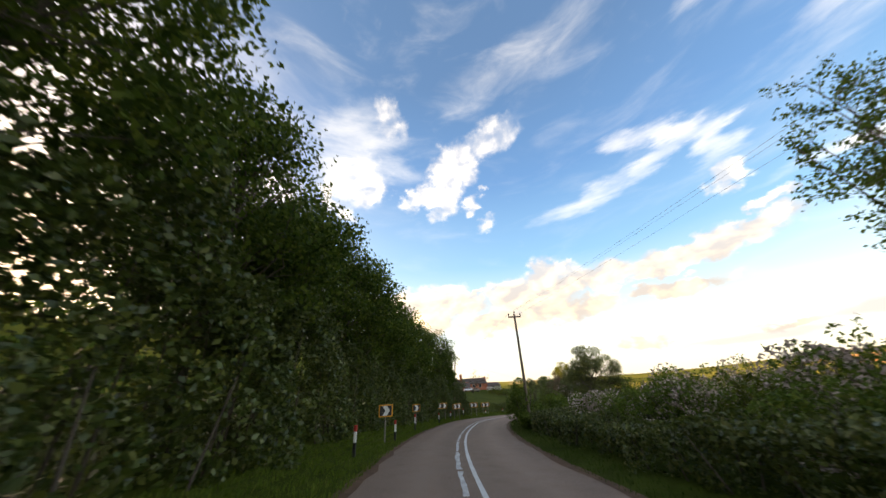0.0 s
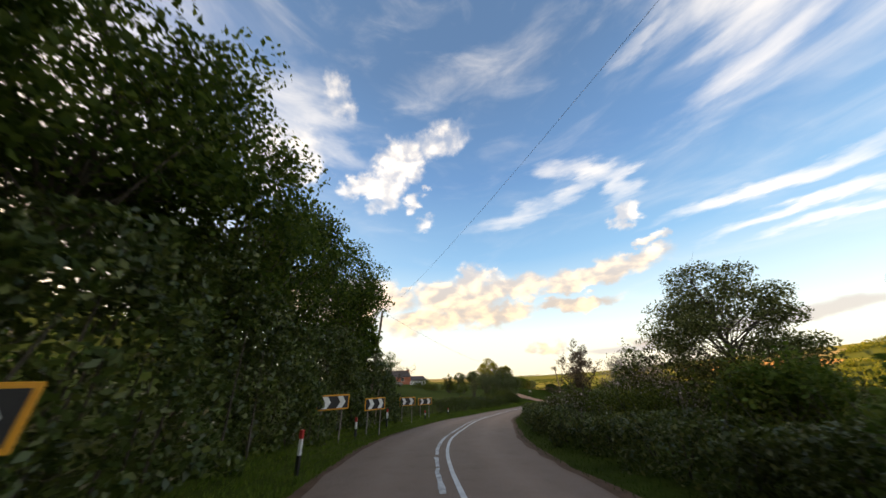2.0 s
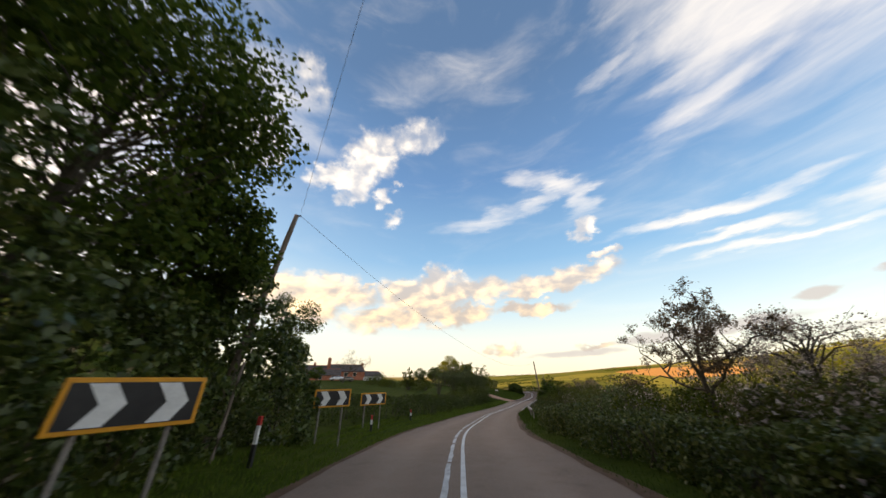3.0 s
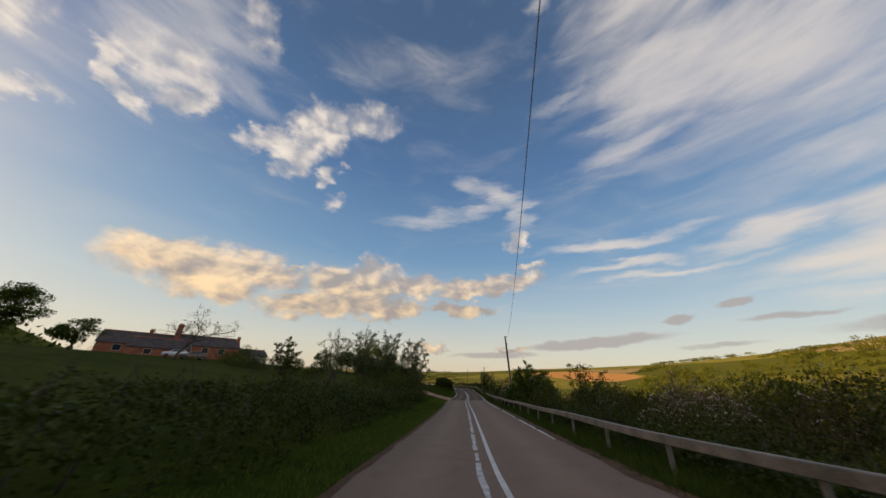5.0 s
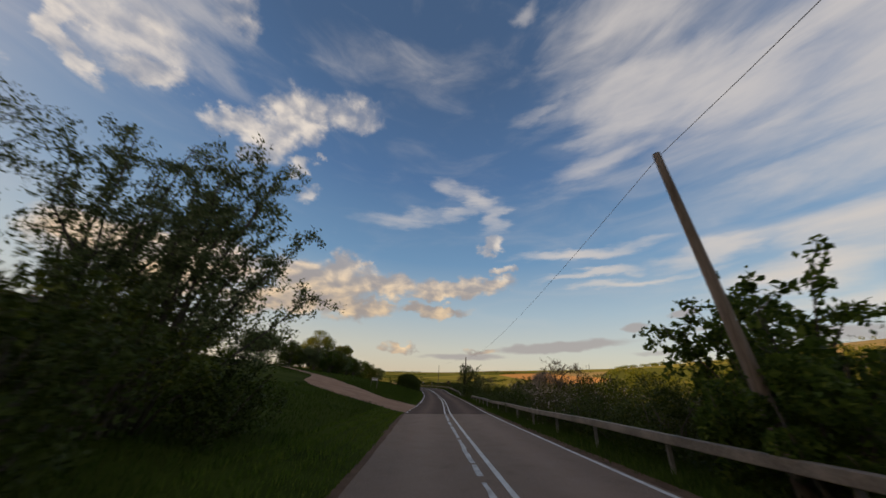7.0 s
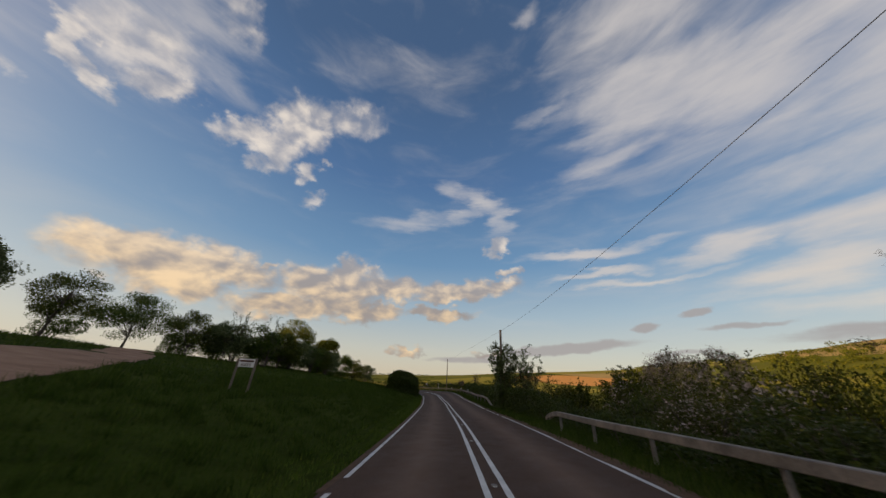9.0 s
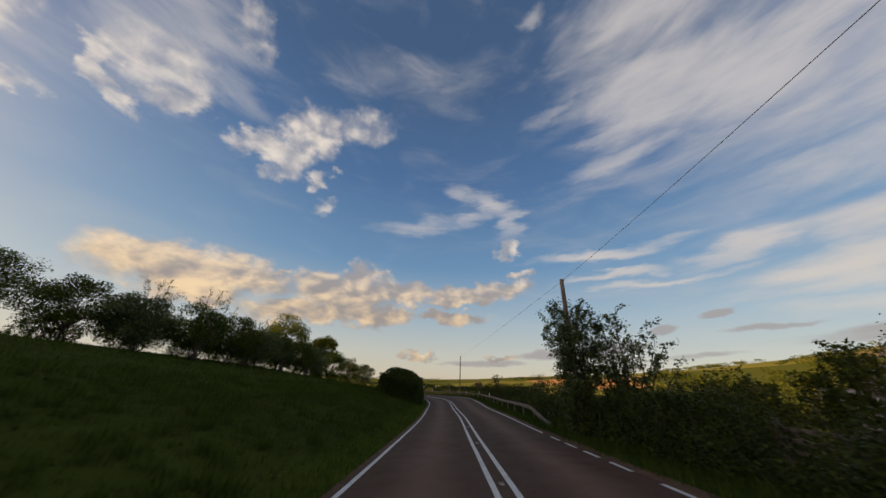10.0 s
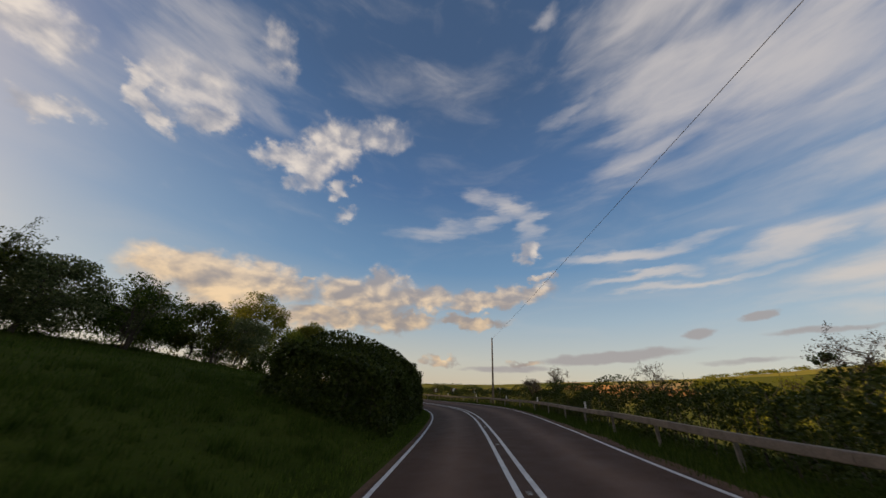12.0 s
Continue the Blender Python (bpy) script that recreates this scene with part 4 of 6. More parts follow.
def grass(name, s0, s1, o_lo, o_hi, per_m2, height, label, mat=None, width=0.012, tuft=0):
    """Grass blades on a stretch of verge."""
    area = (s1 - s0) * (o_hi - o_lo)
    n = int(area * per_m2)
    s = rng.uniform(s0, s1, n)
    o = rng.uniform(o_lo, o_hi, n)
    if tuft:
        k = rng.integers(0, max(1, n // tuft), n)
        s, o = s[k] + rng.normal(size=n) * 0.11, o[k] + rng.normal(size=n) * 0.11
    base = on_road_many(s, o)
    edge = np.array([half_left(a) if o_hi < 0 else half_right(a) for a in s])
    keep = np.abs(o) > np.abs(edge) + 0.06
    for x, y, w in DRIVE_LINE[::2]:
        keep &= np.hypot(base[:, 0] - x, base[:, 1] - y) > w + 0.1
    base, s, o = base[keep], s[keep], o[keep]
    n = len(s)
    z = np.array([ground_z(p[0], p[1]) for p in base]) if n < 9000 else np.array([ground_z_near(a, b) for a, b in zip(s, o)])
    patch = np.array([0.65 + 0.7 * abs(noise.noise(Vector((p[0] * 0.6, p[1] * 0.6, 0)))) for p in base])
    hgt = height * rng.uniform(0.5, 1.2, n) * patch
    a = rng.uniform(0, 2 * math.pi, n)
    dx, dy = np.cos(a) * width, np.sin(a) * width
    bend = rng.normal(size=(n, 2)) * hgt[:, None] * 0.35
    v = np.empty((n, 3, 3))
    v[:, 0] = np.stack([base[:, 0] - dx, base[:, 1] - dy, z - 0.05], 1)
    v[:, 1] = np.stack([base[:, 0] + dx, base[:, 1] + dy, z - 0.05], 1)
    v[:, 2] = np.stack([base[:, 0] + bend[:, 0], base[:, 1] + bend[:, 1], z + hgt], 1)
    me = bpy.data.meshes.new(name)
    me.vertices.add(n * 3)
    me.vertices.foreach_set("co", v.ravel())
    me.loops.add(n * 3)
    me.loops.foreach_set("vertex_index", np.arange(n * 3, dtype=np.int32))
    me.polygons.add(n)
    me.polygons.foreach_set("loop_start", np.arange(0, n * 3, 3, dtype=np.int32))
    me.polygons.foreach_set("loop_total", np.full(n, 3, dtype=np.int32))
    me.materials.append(mat or L_GRASS)
    me.update(calc_edges=True)
    return tagged(new(name, me), label, "grass", kind="stuff")


# ---- road furniture ----
def chevron(bm, w, h, x, flip=1):
    """One chevron arrow of width w and height h about x, standing in the xz plane."""
    t = 0.62 * w
    for sgn in (1, -1):
        q = [(-w / 2, sgn * h / 2), (-w / 2 + t, sgn * h / 2), (w / 2, 0), (w / 2 - t, 0)]
        vs = [bm.verts.new((x + flip * a, -0.0, b)) for a, b in q]
        vs2 = [bm.verts.new((x + flip * a, 0.006, b)) for a, b in q]
        order = vs if sgn * flip > 0 else vs[::-1]
        bm.faces.new(order[::-1])
        for k in range(4):
            bm.faces.new((vs[k], vs[(k + 1) % 4], vs2[(k + 1) % 4], vs2[k]))
    bmesh.ops.recalc_face_normals(bm, faces=bm.faces)


def chevron_sign(x, y, top, w, h, arrows, turn, label, posts=2, flip=1, border=0.055, over=0.0, lean=0.0):
    z = ground_z(x, y)
    t = thing("chevron_sign", pose(x, y, z, 0, lean, turn), label, "road sign", "chevron bend signs")
    zc = top - z - h / 2
    bm = bmesh.new()
    bm_box(bm, (w, 0.03, h), (0, 0, zc), bevel=0.008)
    board = part("backing_board", bm, M_YELLOW, t, "yellow-orange backing board")
    bm = bmesh.new()
    bm_box(bm, (w - 2 * border, 0.012, h - 2 * border), (0, -0.019, zc))
    part("black_panel", bm, M_BLACK, board, "black panel")
    iw = w - 2 * border
    for k in range(arrows):
        bm = bmesh.new()
        cw = min(iw / arrows * 0.62, (h - 2 * border) * 0.82)
        cx = iw * ((k + 0.5) / arrows - 0.5) + 0.02
        chevron(bm, cw, h - 2 * border - 0.02, cx * flip, flip)
        bmesh.ops.translate(bm, vec=(0, -0.032, zc), verts=bm.verts)
        part("chevron", bm, M_WHITE, board, "white chevron arrow")
    for k in range(posts):
        px = (k - (posts - 1) / 2) * w * 0.62
        bm = bmesh.new()
        bm_tube(bm, (px, 0.05, -0.3), (px, 0.05, zc + h / 2 + over), 0.032, 0.032, 10)
        part("post", bm, M_POST, t, smooth=False)
    return t


def marker_post(x, y, top, lean=3.0, turn=0.0):
    z = ground_z(x, y)
    t = thing("marker_post", pose(x, y, z, lean, lean * 0.6, turn), "white roadside marker post with red top band and black foot", "marker post", "roadside marker posts")
    h = max(0.7, top - z)
    bm = bmesh.new()
    bm_box(bm, (0.10, 0.07, h + 0.2), (0, 0, h / 2 - 0.1), bevel=0.012)
    shaft = part("shaft", bm, M_WHITE, t)
    bm = bmesh.new()
    bm_box(bm, (0.108, 0.078, 0.2), (0, 0, h - 0.098), bevel=0.01)
    part("red_band", bm, M_RED, shaft, "red reflective band")
    bm = bmesh.new()
    bm_box(bm, (0.106, 0.076, h * 0.45 + 0.1), (0, 0, h * 0.225 - 0.05), bevel=0.01)
    part("black_foot", bm, M_BLACK, shaft, "black painted foot")
    return t


def utility_pole(x, y, top, label, lean=(0, 0), arm=0.0, arm_turn=0.0, steps=False, r=0.13):
    z = ground_z(x, y) - 0.3
    t = thing("utility_pole", pose(x, y, z), label, "utility pole", "wooden utility poles")
    h = top - z
    bm = bmesh.new()
    bm_path(bm, [(lean[0] * k / 8, lean[1] * k / 8, h * k / 8) for k in range(9)], [r * (1.15 - 0.05 * k) for k in range(9)], 12)
    part("shaft", bm, M_POLE, t, smooth=True)
    ends = []
    if arm:
        c, s_ = math.cos(radians(arm_turn)), math.sin(radians(arm_turn))
        bm = bmesh.new()
        bm_box(bm, (arm * 2, 0.10, 0.12), (0, 0, 0), Matrix.Translation((lean[0], lean[1], h - 0.25)) @ pose(0, 0, 0, 0, 0, arm_turn), 0.01)
        beam = part("cross_arm", bm, M_POLE, t)
        for sg in (-1, 0, 1):
            bx, by = lean[0] + c * arm * 0.92 * sg, lean[1] + s_ * arm * 0.92 * sg
            bz = h - 0.19 if sg else h
            bm = bmesh.new()
            bm_tube(bm, (bx, by, bz), (bx, by, bz + 0.10), 0.025, 0.025, 8)
            bm_tube(bm, (bx, by, bz + 0.08), (bx, by, bz + 0.17), 0.07, 0.05, 10)
            bm_tube(bm, (bx, by, bz + 0.17), (bx, by, bz + 0.24), 0.06, 0.03, 10)
            part("insulator", bm, M_BLACK, beam, "dark glazed insulator")
            ends.append((x + bx, y + by, z + bz + 0.22))
    else:
        bm = bmesh.new()
        bm_tube(bm, (lean[0] - 0.02, lean[1], h - 0.03), (lean[0] + 0.16, lean[1], h - 0.03), 0.03, 0.045, 8)
        part("insulator", bm, M_BLACK, t, "dark glazed insulator")
        ends.append((x + lean[0] + 0.14, y + lean[1], z + h))
    if steps:
        for k in range(6):
            bm = bmesh.new()
            u = 1 - 0.06 * (k + 1)
            d = r if k % 2 else -r
            bm_tube(bm, (lean[0] * u, lean[1] * u, h * u), (lean[0] * u + d * 1.7, lean[1] * u, h * u + 0.02), 0.012, 0.012, 6)
            part("step_iron", bm, M_STEEL, t)
    return ends


def wire(a, b, sag, label, r=0.0065):
    a, b = Vector(a), Vector(b)
    bm = bmesh.new()
    n = 22
    pts = [a.lerp(b, k / n) - Vector((0, 0, 4 * sag * (k / n) * (1 - k / n))) for k in range(n + 1)]
    bm_path(bm, pts, [r] * (n + 1), 5)
    me = bpy.data.meshes.new("overhead_wire")
    bm.to_mesh(me)
    bm.free()
    me.materials.append(M_WIRE)
    tagged(new("overhead_wire", me), label, "wire", "overhead wires")


def guard_rail(s0, s1, off, label, ramp_end=False, ramp_start=False, post_gap=3.2, delin=()):
    """An open box beam on steel posts, in bolted lengths."""
    org = on_road((s0 + s1) / 2, 0)
    t = thing("guard_rail", pose(org.x, org.y, org.z), label, "guard rail")
    f = off if callable(off) else (lambda s: off)

    def top(s):
        z = 0.77 + 0.02 * math.sin(s * 0.5)
        if ramp_end and s > s1 - 1.6:
            z -= 0.30 * ((s - s1 + 1.6) / 1.6) ** 1.6
        if ramp_start and s < s0 + 5.0:
            z -= 0.60 * smooth01((s0 + 5.0 - s) / 5.0)
        return z

    prof = [(-0.085, -0.19), (-0.10, -0.175), (-0.10, -0.015), (-0.085, 0.0), (0.085, 0.0), (0.10, -0.015), (0.10, -0.175), (0.085, -0.19), (0.06, -0.19), (0.06, -0.03), (-0.06, -0.03), (-0.06, -0.19)]
    s = s0
    while s < s1 - 0.2:
        e = min(s + 4.8, s1)
        bm = bmesh.new()
        rings = []
        for u in np.linspace(s, e - 0.012, 7):
            ring = []
            for a, b in prof:
                p = on_road(u, f(u) + a)
                zz = LINE_z(u) + edge_drop(u) + top(u) + b
                ring.append(bm.verts.new((p.x - org.x, p.y - org.y, zz - org.z)))
            rings.append(ring)
        for r0, r1 in zip(rings, rings[1:]):
            for k in range(len(prof)):
                j = (k + 1) % len(prof)
                bm.faces.new((r0[k], r0[j], r1[j], r1[k]))
        bm.faces.new(rings[0])
        bm.faces.new(rings[-1][::-1])
        bmesh.ops.recalc_face_normals(bm, faces=bm.faces)
        part("beam", bm, M_STEEL, t)
        s = e
    s = s0 + 1.0
    while s < s1 - 0.6:
        p = on_road(s, f(s) + 0.14)
        zt = LINE_z(s) + edge_drop(s) + top(s) - org.z
        zb = ground_z(p.x, p.y) - org.z - 0.2
        if zt - zb > 0.35:
            bm = bmesh.new()
            bm_box(bm, (0.10, 0.06, zt - zb - 0.06), (0, 0, 0), Matrix.Translation((p.x - org.x, p.y - org.y, (zt + zb) / 2 - 0.03)) @ pose(0, 0, 0, 0, 0, heading(s)), 0.006)
            part("post", bm, M_POST, t)
        s += post_gap
    for s in delin:
        p = on_road(s, f(s))
        z = LINE_z(s) + edge_drop(s) + top(s) - org.z
        bm = bmesh.new()
        bm_box(bm, (0.11, 0.03, 0.34), (0, 0, 0), Matrix.Translation((p.x - org.x, p.y - org.y, z + 0.15)) @ pose(0, 0, 0, 0, 0, heading(s)), 0.008)
        part("reflector_post", bm, M_WHITE, t, "small white reflector post")
    return t


def LINE_z(s):
    return float(np.interp(s, LS, LINE[:, 2]))


def edge_drop(s):
    """Height of the right road edge against the centre line."""
    return float(np.interp(s, LS, LINE[:, 3])) * half_right(s)


# signs on the outside of the first bend
chevron_sign(-8.75, 14.1, 0.84, 0.70, 0.55, 1, 34, "yellow-bordered single black and white chevron sign by the ivy hedge", 1)
chevron_sign(-12.75, 25.6, 0.17, 0.70, 0.58, 1, 42, "yellow-bordered single chevron sign on one grey post", 1)
chevron_sign(-14.58, 36.3, -0.39, 1.42, 0.58, 2, 48, "wide yellow-bordered double chevron sign on grey posts", 2)
chevron_sign(-14.08, 40.4, -0.735, 1.37, 0.60, 2, 56, "wide yellow-bordered double chevron sign on tall posts", 2)
chevron_sign(-14.03, 48.2, -1.135, 1.34, 0.60, 2, 34, "wide yellow-bordered double chevron sign on grey posts", 2)
chevron_sign(-13.57, 53.9, -1.50, 1.55, 0.60, 2, 40, "wide yellow-bordered double chevron sign on grey posts", 2)
for x, y, top in ((-4.6, 1.2, 0.75), (-7.3, 9.8, 0.45), (-8.86, 15.3, 0.03), (-11.1, 22.07, -0.29), (-13.08, 31.6, -1.02), (-14.33, 38.5, -1.48), (-14.5, 44.3, -1.6), (-13.4, 53.0, -2.5), (-11.9, 60.0, -2.9)):
    marker_post(x, y, top, random.uniform(-5, 5), random.uniform(-20, 20))
# signs round the second bend
for x, y, top in ((45.6, 198.5, -5.25), (44.4, 205.0, -5.5), (42.4, 209.5, -5.6), (40.2, 213.0, -5.75)):
    chevron_sign(x, y, top, 0.95, 0.62, 1, -12, "small black chevron sign with a white arrow behind the rail", 1, -1, border=0.02)

P1 = utility_pole(-2.97, 25.06, 6.87, "leaning wooden utility pole with a cross arm and dark insulators", (0.05, -0.1), 0.55, 25, r=0.115)
P2 = utility_pole(-16.1, 44.8, 5.3, "pale utility pole rising out of the roadside trees", (0.2, 1.3), r=0.115)
P3 = utility_pole(10.1, 94.8, 2.15, "wooden utility pole with step irons above a bush", (-0.6, 0.2), steps=True, r=0.12)
P4 = utility_pole(29.7, 146.5, 0.38, "old utility pole smothered by a tall shrub", (0.0, 0.0), r=0.14)
P5 = utility_pole(43.1, 195.05, 0.52, "thin utility pole beyond the guard rail bend", (0.0, 0.0), r=0.11)
wire(P1[0], P2[0], 0.5, "thin grey overhead wire across the road", 0.005)
for k in (0, 1, 2):
    wire(P1[k], (P1[k][0] + 27.5, P1[k][1] - 47.6, 8.6), 0.6, "thin grey overhead wire beside the road", 0.004)
wire(P2[0], P3[0], 2.75, "thin grey overhead wire beside the road", 0.008)
wire(P3[0], P4[0], 1.25, "thin grey overhead wire beside the road", 0.008)
wire(P4[0], P5[0], 0.15, "thin grey overhead wire beside the road", 0.008)
t = thing("lone_post", pose(-15.27, 44.06, ground_z(-15.27, 44.06), 3, 6, 0), "thin weathered grey post standing alone by the hedge", "post")
bm = bmesh.new()
bm_path(bm, [(0.01 * math.sin(k), 0, -0.3 + 0.4 * k) for k in range(7)], [0.045 - 0.002 * k for k in range(7)], 8)
part("shaft", bm, M_POLE, t, smooth=True)

guard_rail(61, 140.2, lambda s: half_right(s) + 1.05, "long weathered steel box beam guard rail on posts", True)
guard_rail(157, 232, lambda s: half_right(s) + float(np.interp(s, [157, 170, 200], [1.2, 1.7, 1.5])), "curved weathered steel guard rail round the bend", False, True, delin=(183, 192, 199, 206, 213))


# ---- farmhouse, car and drive ----
def gable_range(t, x0, x1, y0, y1, eaves, ridge, walls, hip=0.0, windows=(), over=0.25):
    """Walls with gables and a tiled roof with thickness, along local x."""
    ym = (y0 + y1) / 2
    bm = bmesh.new()
    prof = [(y0, 0), (y1, 0), (y1, eaves), (ym, ridge - 0.12), (y0, eaves)]
    a = [bm.verts.new((x0, y, z - (0.5 if z == 0 else 0))) for y, z in prof]
    b = [bm.verts.new((x1, y, z - (0.5 if z == 0 else 0))) for y, z in prof]
    bm.faces.new(a)
    bm.faces.new(b[::-1])
    for k in range(5):
        bm.faces.new((a[k], b[k], b[(k + 1) % 5], a[(k + 1) % 5]))
    bmesh.ops.recalc_face_normals(bm, faces=bm.faces)
    wall = part("wall", bm, walls, t)
    bm = bmesh.new()
    sl = (ridge - eaves) / (ym - y0)
    for sg, ye in ((-1, y0 - over), (1, y1 + over)):
        ze = eaves - over * sl
        q = [(x0 - over, ye, ze), (x1 + over, ye, ze), (x1 + over - hip, ym, ridge), (x0 - over, ym, ridge)]
        lo = [bm.verts.new((x, y, z + 0.02)) for x, y, z in q]
        hi = [bm.verts.new((x, y, z + 0.16)) for x, y, z in q]
        bm.faces.new(lo), bm.faces.new(hi)
        for k in range(4):
            bm.faces.new((lo[k], lo[(k + 1) % 4], hi[(k + 1) % 4], hi[k]))
    bmesh.ops.recalc_face_normals(bm, faces=bm.faces)
    roof = part("roof", bm, M_SLATE, t, "dark tiled roof")
    bm = bmesh.new()
    bm_tube(bm, (x0 - over, ym, ridge + 0.12), (x1 + over - hip, ym, ridge + 0.12), 0.14, 0.14, 6)
    part("ridge_tiles", bm, M_BRICK, roof)
    for wx, wz, ww, wh in windows:
        bm = bmesh.new()
        bm_box(bm, (ww + 0.16, 0.10, wh + 0.16), (wx, y0 - 0.02, wz))
        fr = part("window", bm, M_RENDER, wall, "pale window frame")
        bm = bmesh.new()
        bm_box(bm, (ww, 0.06, wh), (wx, y0 - 0.06, wz))
        part("pane", bm, M_GLASS, fr, "dark window glass")
    return wall


def farmhouse(x, y, turn):
    t = thing("farmhouse", pose(x, y, -1.7, 0, 0, turn), "red brick farmhouse with dark tiled roofs and chimneys", "house")
    gable_range(t, -12.2, -0.3, -3.3, 3.7, 2.7, 5.1, M_BRICK, 0, ((-9.0, 1.7, 1.2, 1.1), (-5.0, 1.7, 1.2, 1.1)))
    gable_range(t, 0.0, 12.4, -4.0, 3.9, 3.2, 5.5, M_BRICK, 1.2, ((2.4, 2.2, 1.1, 1.2), (5.6, 2.2, 1.1, 1.2), (8.8, 2.2, 1.1, 1.2)))
    gable_range(t, -6.6, 2.6, -12.3, -6.5, 1.9, 3.7, M_BRICK, 0, ((-3.6, 1.1, 1.0, 0.9), (0.4, 1.1, 1.0, 0.9)))
    gable_range(t, 12.7, 19.0, -4.4, 1.4, 1.7, 3.2, M_RENDER, 0.8, ((15.0, 1.0, 1.0, 0.9),))
    for cx, cy, z0, z1, w in ((-0.3, -1.6, 3.6, 7.7, 1.1), (-5.0, 0.2, 4.6, 6.0, 0.7), (12.0, 0.0, 4.6, 6.1, 0.7)):
        bm = bmesh.new()
        bm_box(bm, (w, w, z1 - z0), (cx, cy, (z0 + z1) / 2))
        bm_box(bm, (w + 0.16, w + 0.16, 0.2), (cx, cy, z1 - 0.25))
        ch = part("chimney", bm, M_BRICK, t)
        for d in (-0.2, 0.2):
            bm = bmesh.new()
            bm_tube(bm, (cx + d, cy, z1), (cx + d, cy, z1 + 0.35), 0.12, 0.09, 8)
            part("chimney_pot", bm, M_BRICK, ch)
    return t


def car(x, y, turn, mat, label):
    t = thing("parked_car", pose(x, y, ground_z(x, y) + 0.02, 0, 0, turn), label, "car")
    bm = bmesh.new()
    prof = [(-2.1, 0.35), (-2.12, 0.75), (-1.95, 0.95), (-1.1, 1.0), (-0.55, 1.42), (0.9, 1.46), (1.7, 1.05), (2.05, 0.98), (2.1, 0.4)]
    a = [bm.verts.new((px, -0.82, pz)) for px, pz in prof]
    b = [bm.verts.new((px, 0.82, pz)) for px, pz in prof]
    for k in (4, 5):
        a[k].co.y, b[k].co.y = -0.62, 0.62
    bm.faces.new(a), bm.faces.new(b[::-1])
    for k in range(len(prof)):
        j = (k + 1) % len(prof)
        bm.faces.new((a[k], b[k], b[j], a[j]))
    bmesh.ops.recalc_face_normals(bm, faces=bm.faces)
    bmesh.ops.bevel(bm, geom=list(bm.edges), offset=0.05, segments=2, affect="EDGES")
    part("body", bm, mat, t, smooth=True)
    for sy in (-1, 1):
        bm = bmesh.new()
        q = [(-0.95, 1.03, 0.80), (1.45, 1.05, 0.80), (0.85, 1.38, 0.68), (-0.5, 1.36, 0.68)]
        bm.faces.new([bm.verts.new((px, sy * (py + 0.012), pz)) for px, pz, py in q])
        part("side_window", bm, M_GLASS, t, "dark side window")
    for wx in (-1.35, 1.3):
        for sy in (-0.76, 0.76):
            bm = bmesh.new()
            bm_tube(bm, (wx, sy - 0.1, 0.32), (wx, sy + 0.1, 0.32), 0.32, 0.32, 18)
            wh = part("wheel", bm, M_TYRE, t)
            bm = bmesh.new()
            e = sy + math.copysign(0.105, sy)
            bm_tube(bm, (wx, e - 0.01, 0.32), (wx, e + 0.01, 0.32), 0.2, 0.2, 14)
            part("rim", bm, M_STEEL, wh)
    return t


def drive():
    """A dirt drive that leaves the road and climbs to the farmhouse."""
    rows = [(13.0, 119.6, 5.2), (9.4, 119.6, 4.6), (6.6, 121.0, 4.0), (4.9, 124.5, 3.6), (4.3, 128.5, 3.0), (3.9, 132.5, 2.3), (2.9, 139.0, 1.6), (0.9, 146.0, 1.4), (-2.5, 154.0, 1.4), (-6.5, 161.0, 1.4)]
    p, _ = spline(rows, 0.8)
    t = np.gradient(p[:, :2], axis=0)
    t /= np.linalg.norm(t, axis=1)[:, None]
    verts, faces = [], []
    for k, (x, y, w) in enumerate(p):
        for c in np.linspace(-1, 1, 7):
            wob = 0.25 * noise.noise(Vector((k * 0.4, c * 3, 0))) if abs(c) == 1 else 0
            q = (x - t[k, 1] * (c * w + wob), y + t[k, 0] * (c * w + wob))
            s, o, i = place_on_line(*q)
            e = half_left(s)
            z = max(ground_z(*q), LINE_z(s) + float(np.interp(s, LS, LINE[:, 3])) * max(o, e) - 0.02 if o > e - 1.2 else -99)
            verts.append((q[0], q[1], z + 0.035 * min(1.0, max(0.0, (e - o) / 0.5)) - (0.02 if o > e else 0)))
    for i in range(len(p) - 1):
        for c in range(6):
            faces.append((i * 7 + c, i * 7 + c + 1, (i + 1) * 7 + c + 1, (i + 1) * 7 + c))
    tagged(link_mesh("dirt_drive", verts, faces, M_DIRT, smooth=True), "reddish dirt drive up to the farmhouse", "drive", kind="structure")
    return p


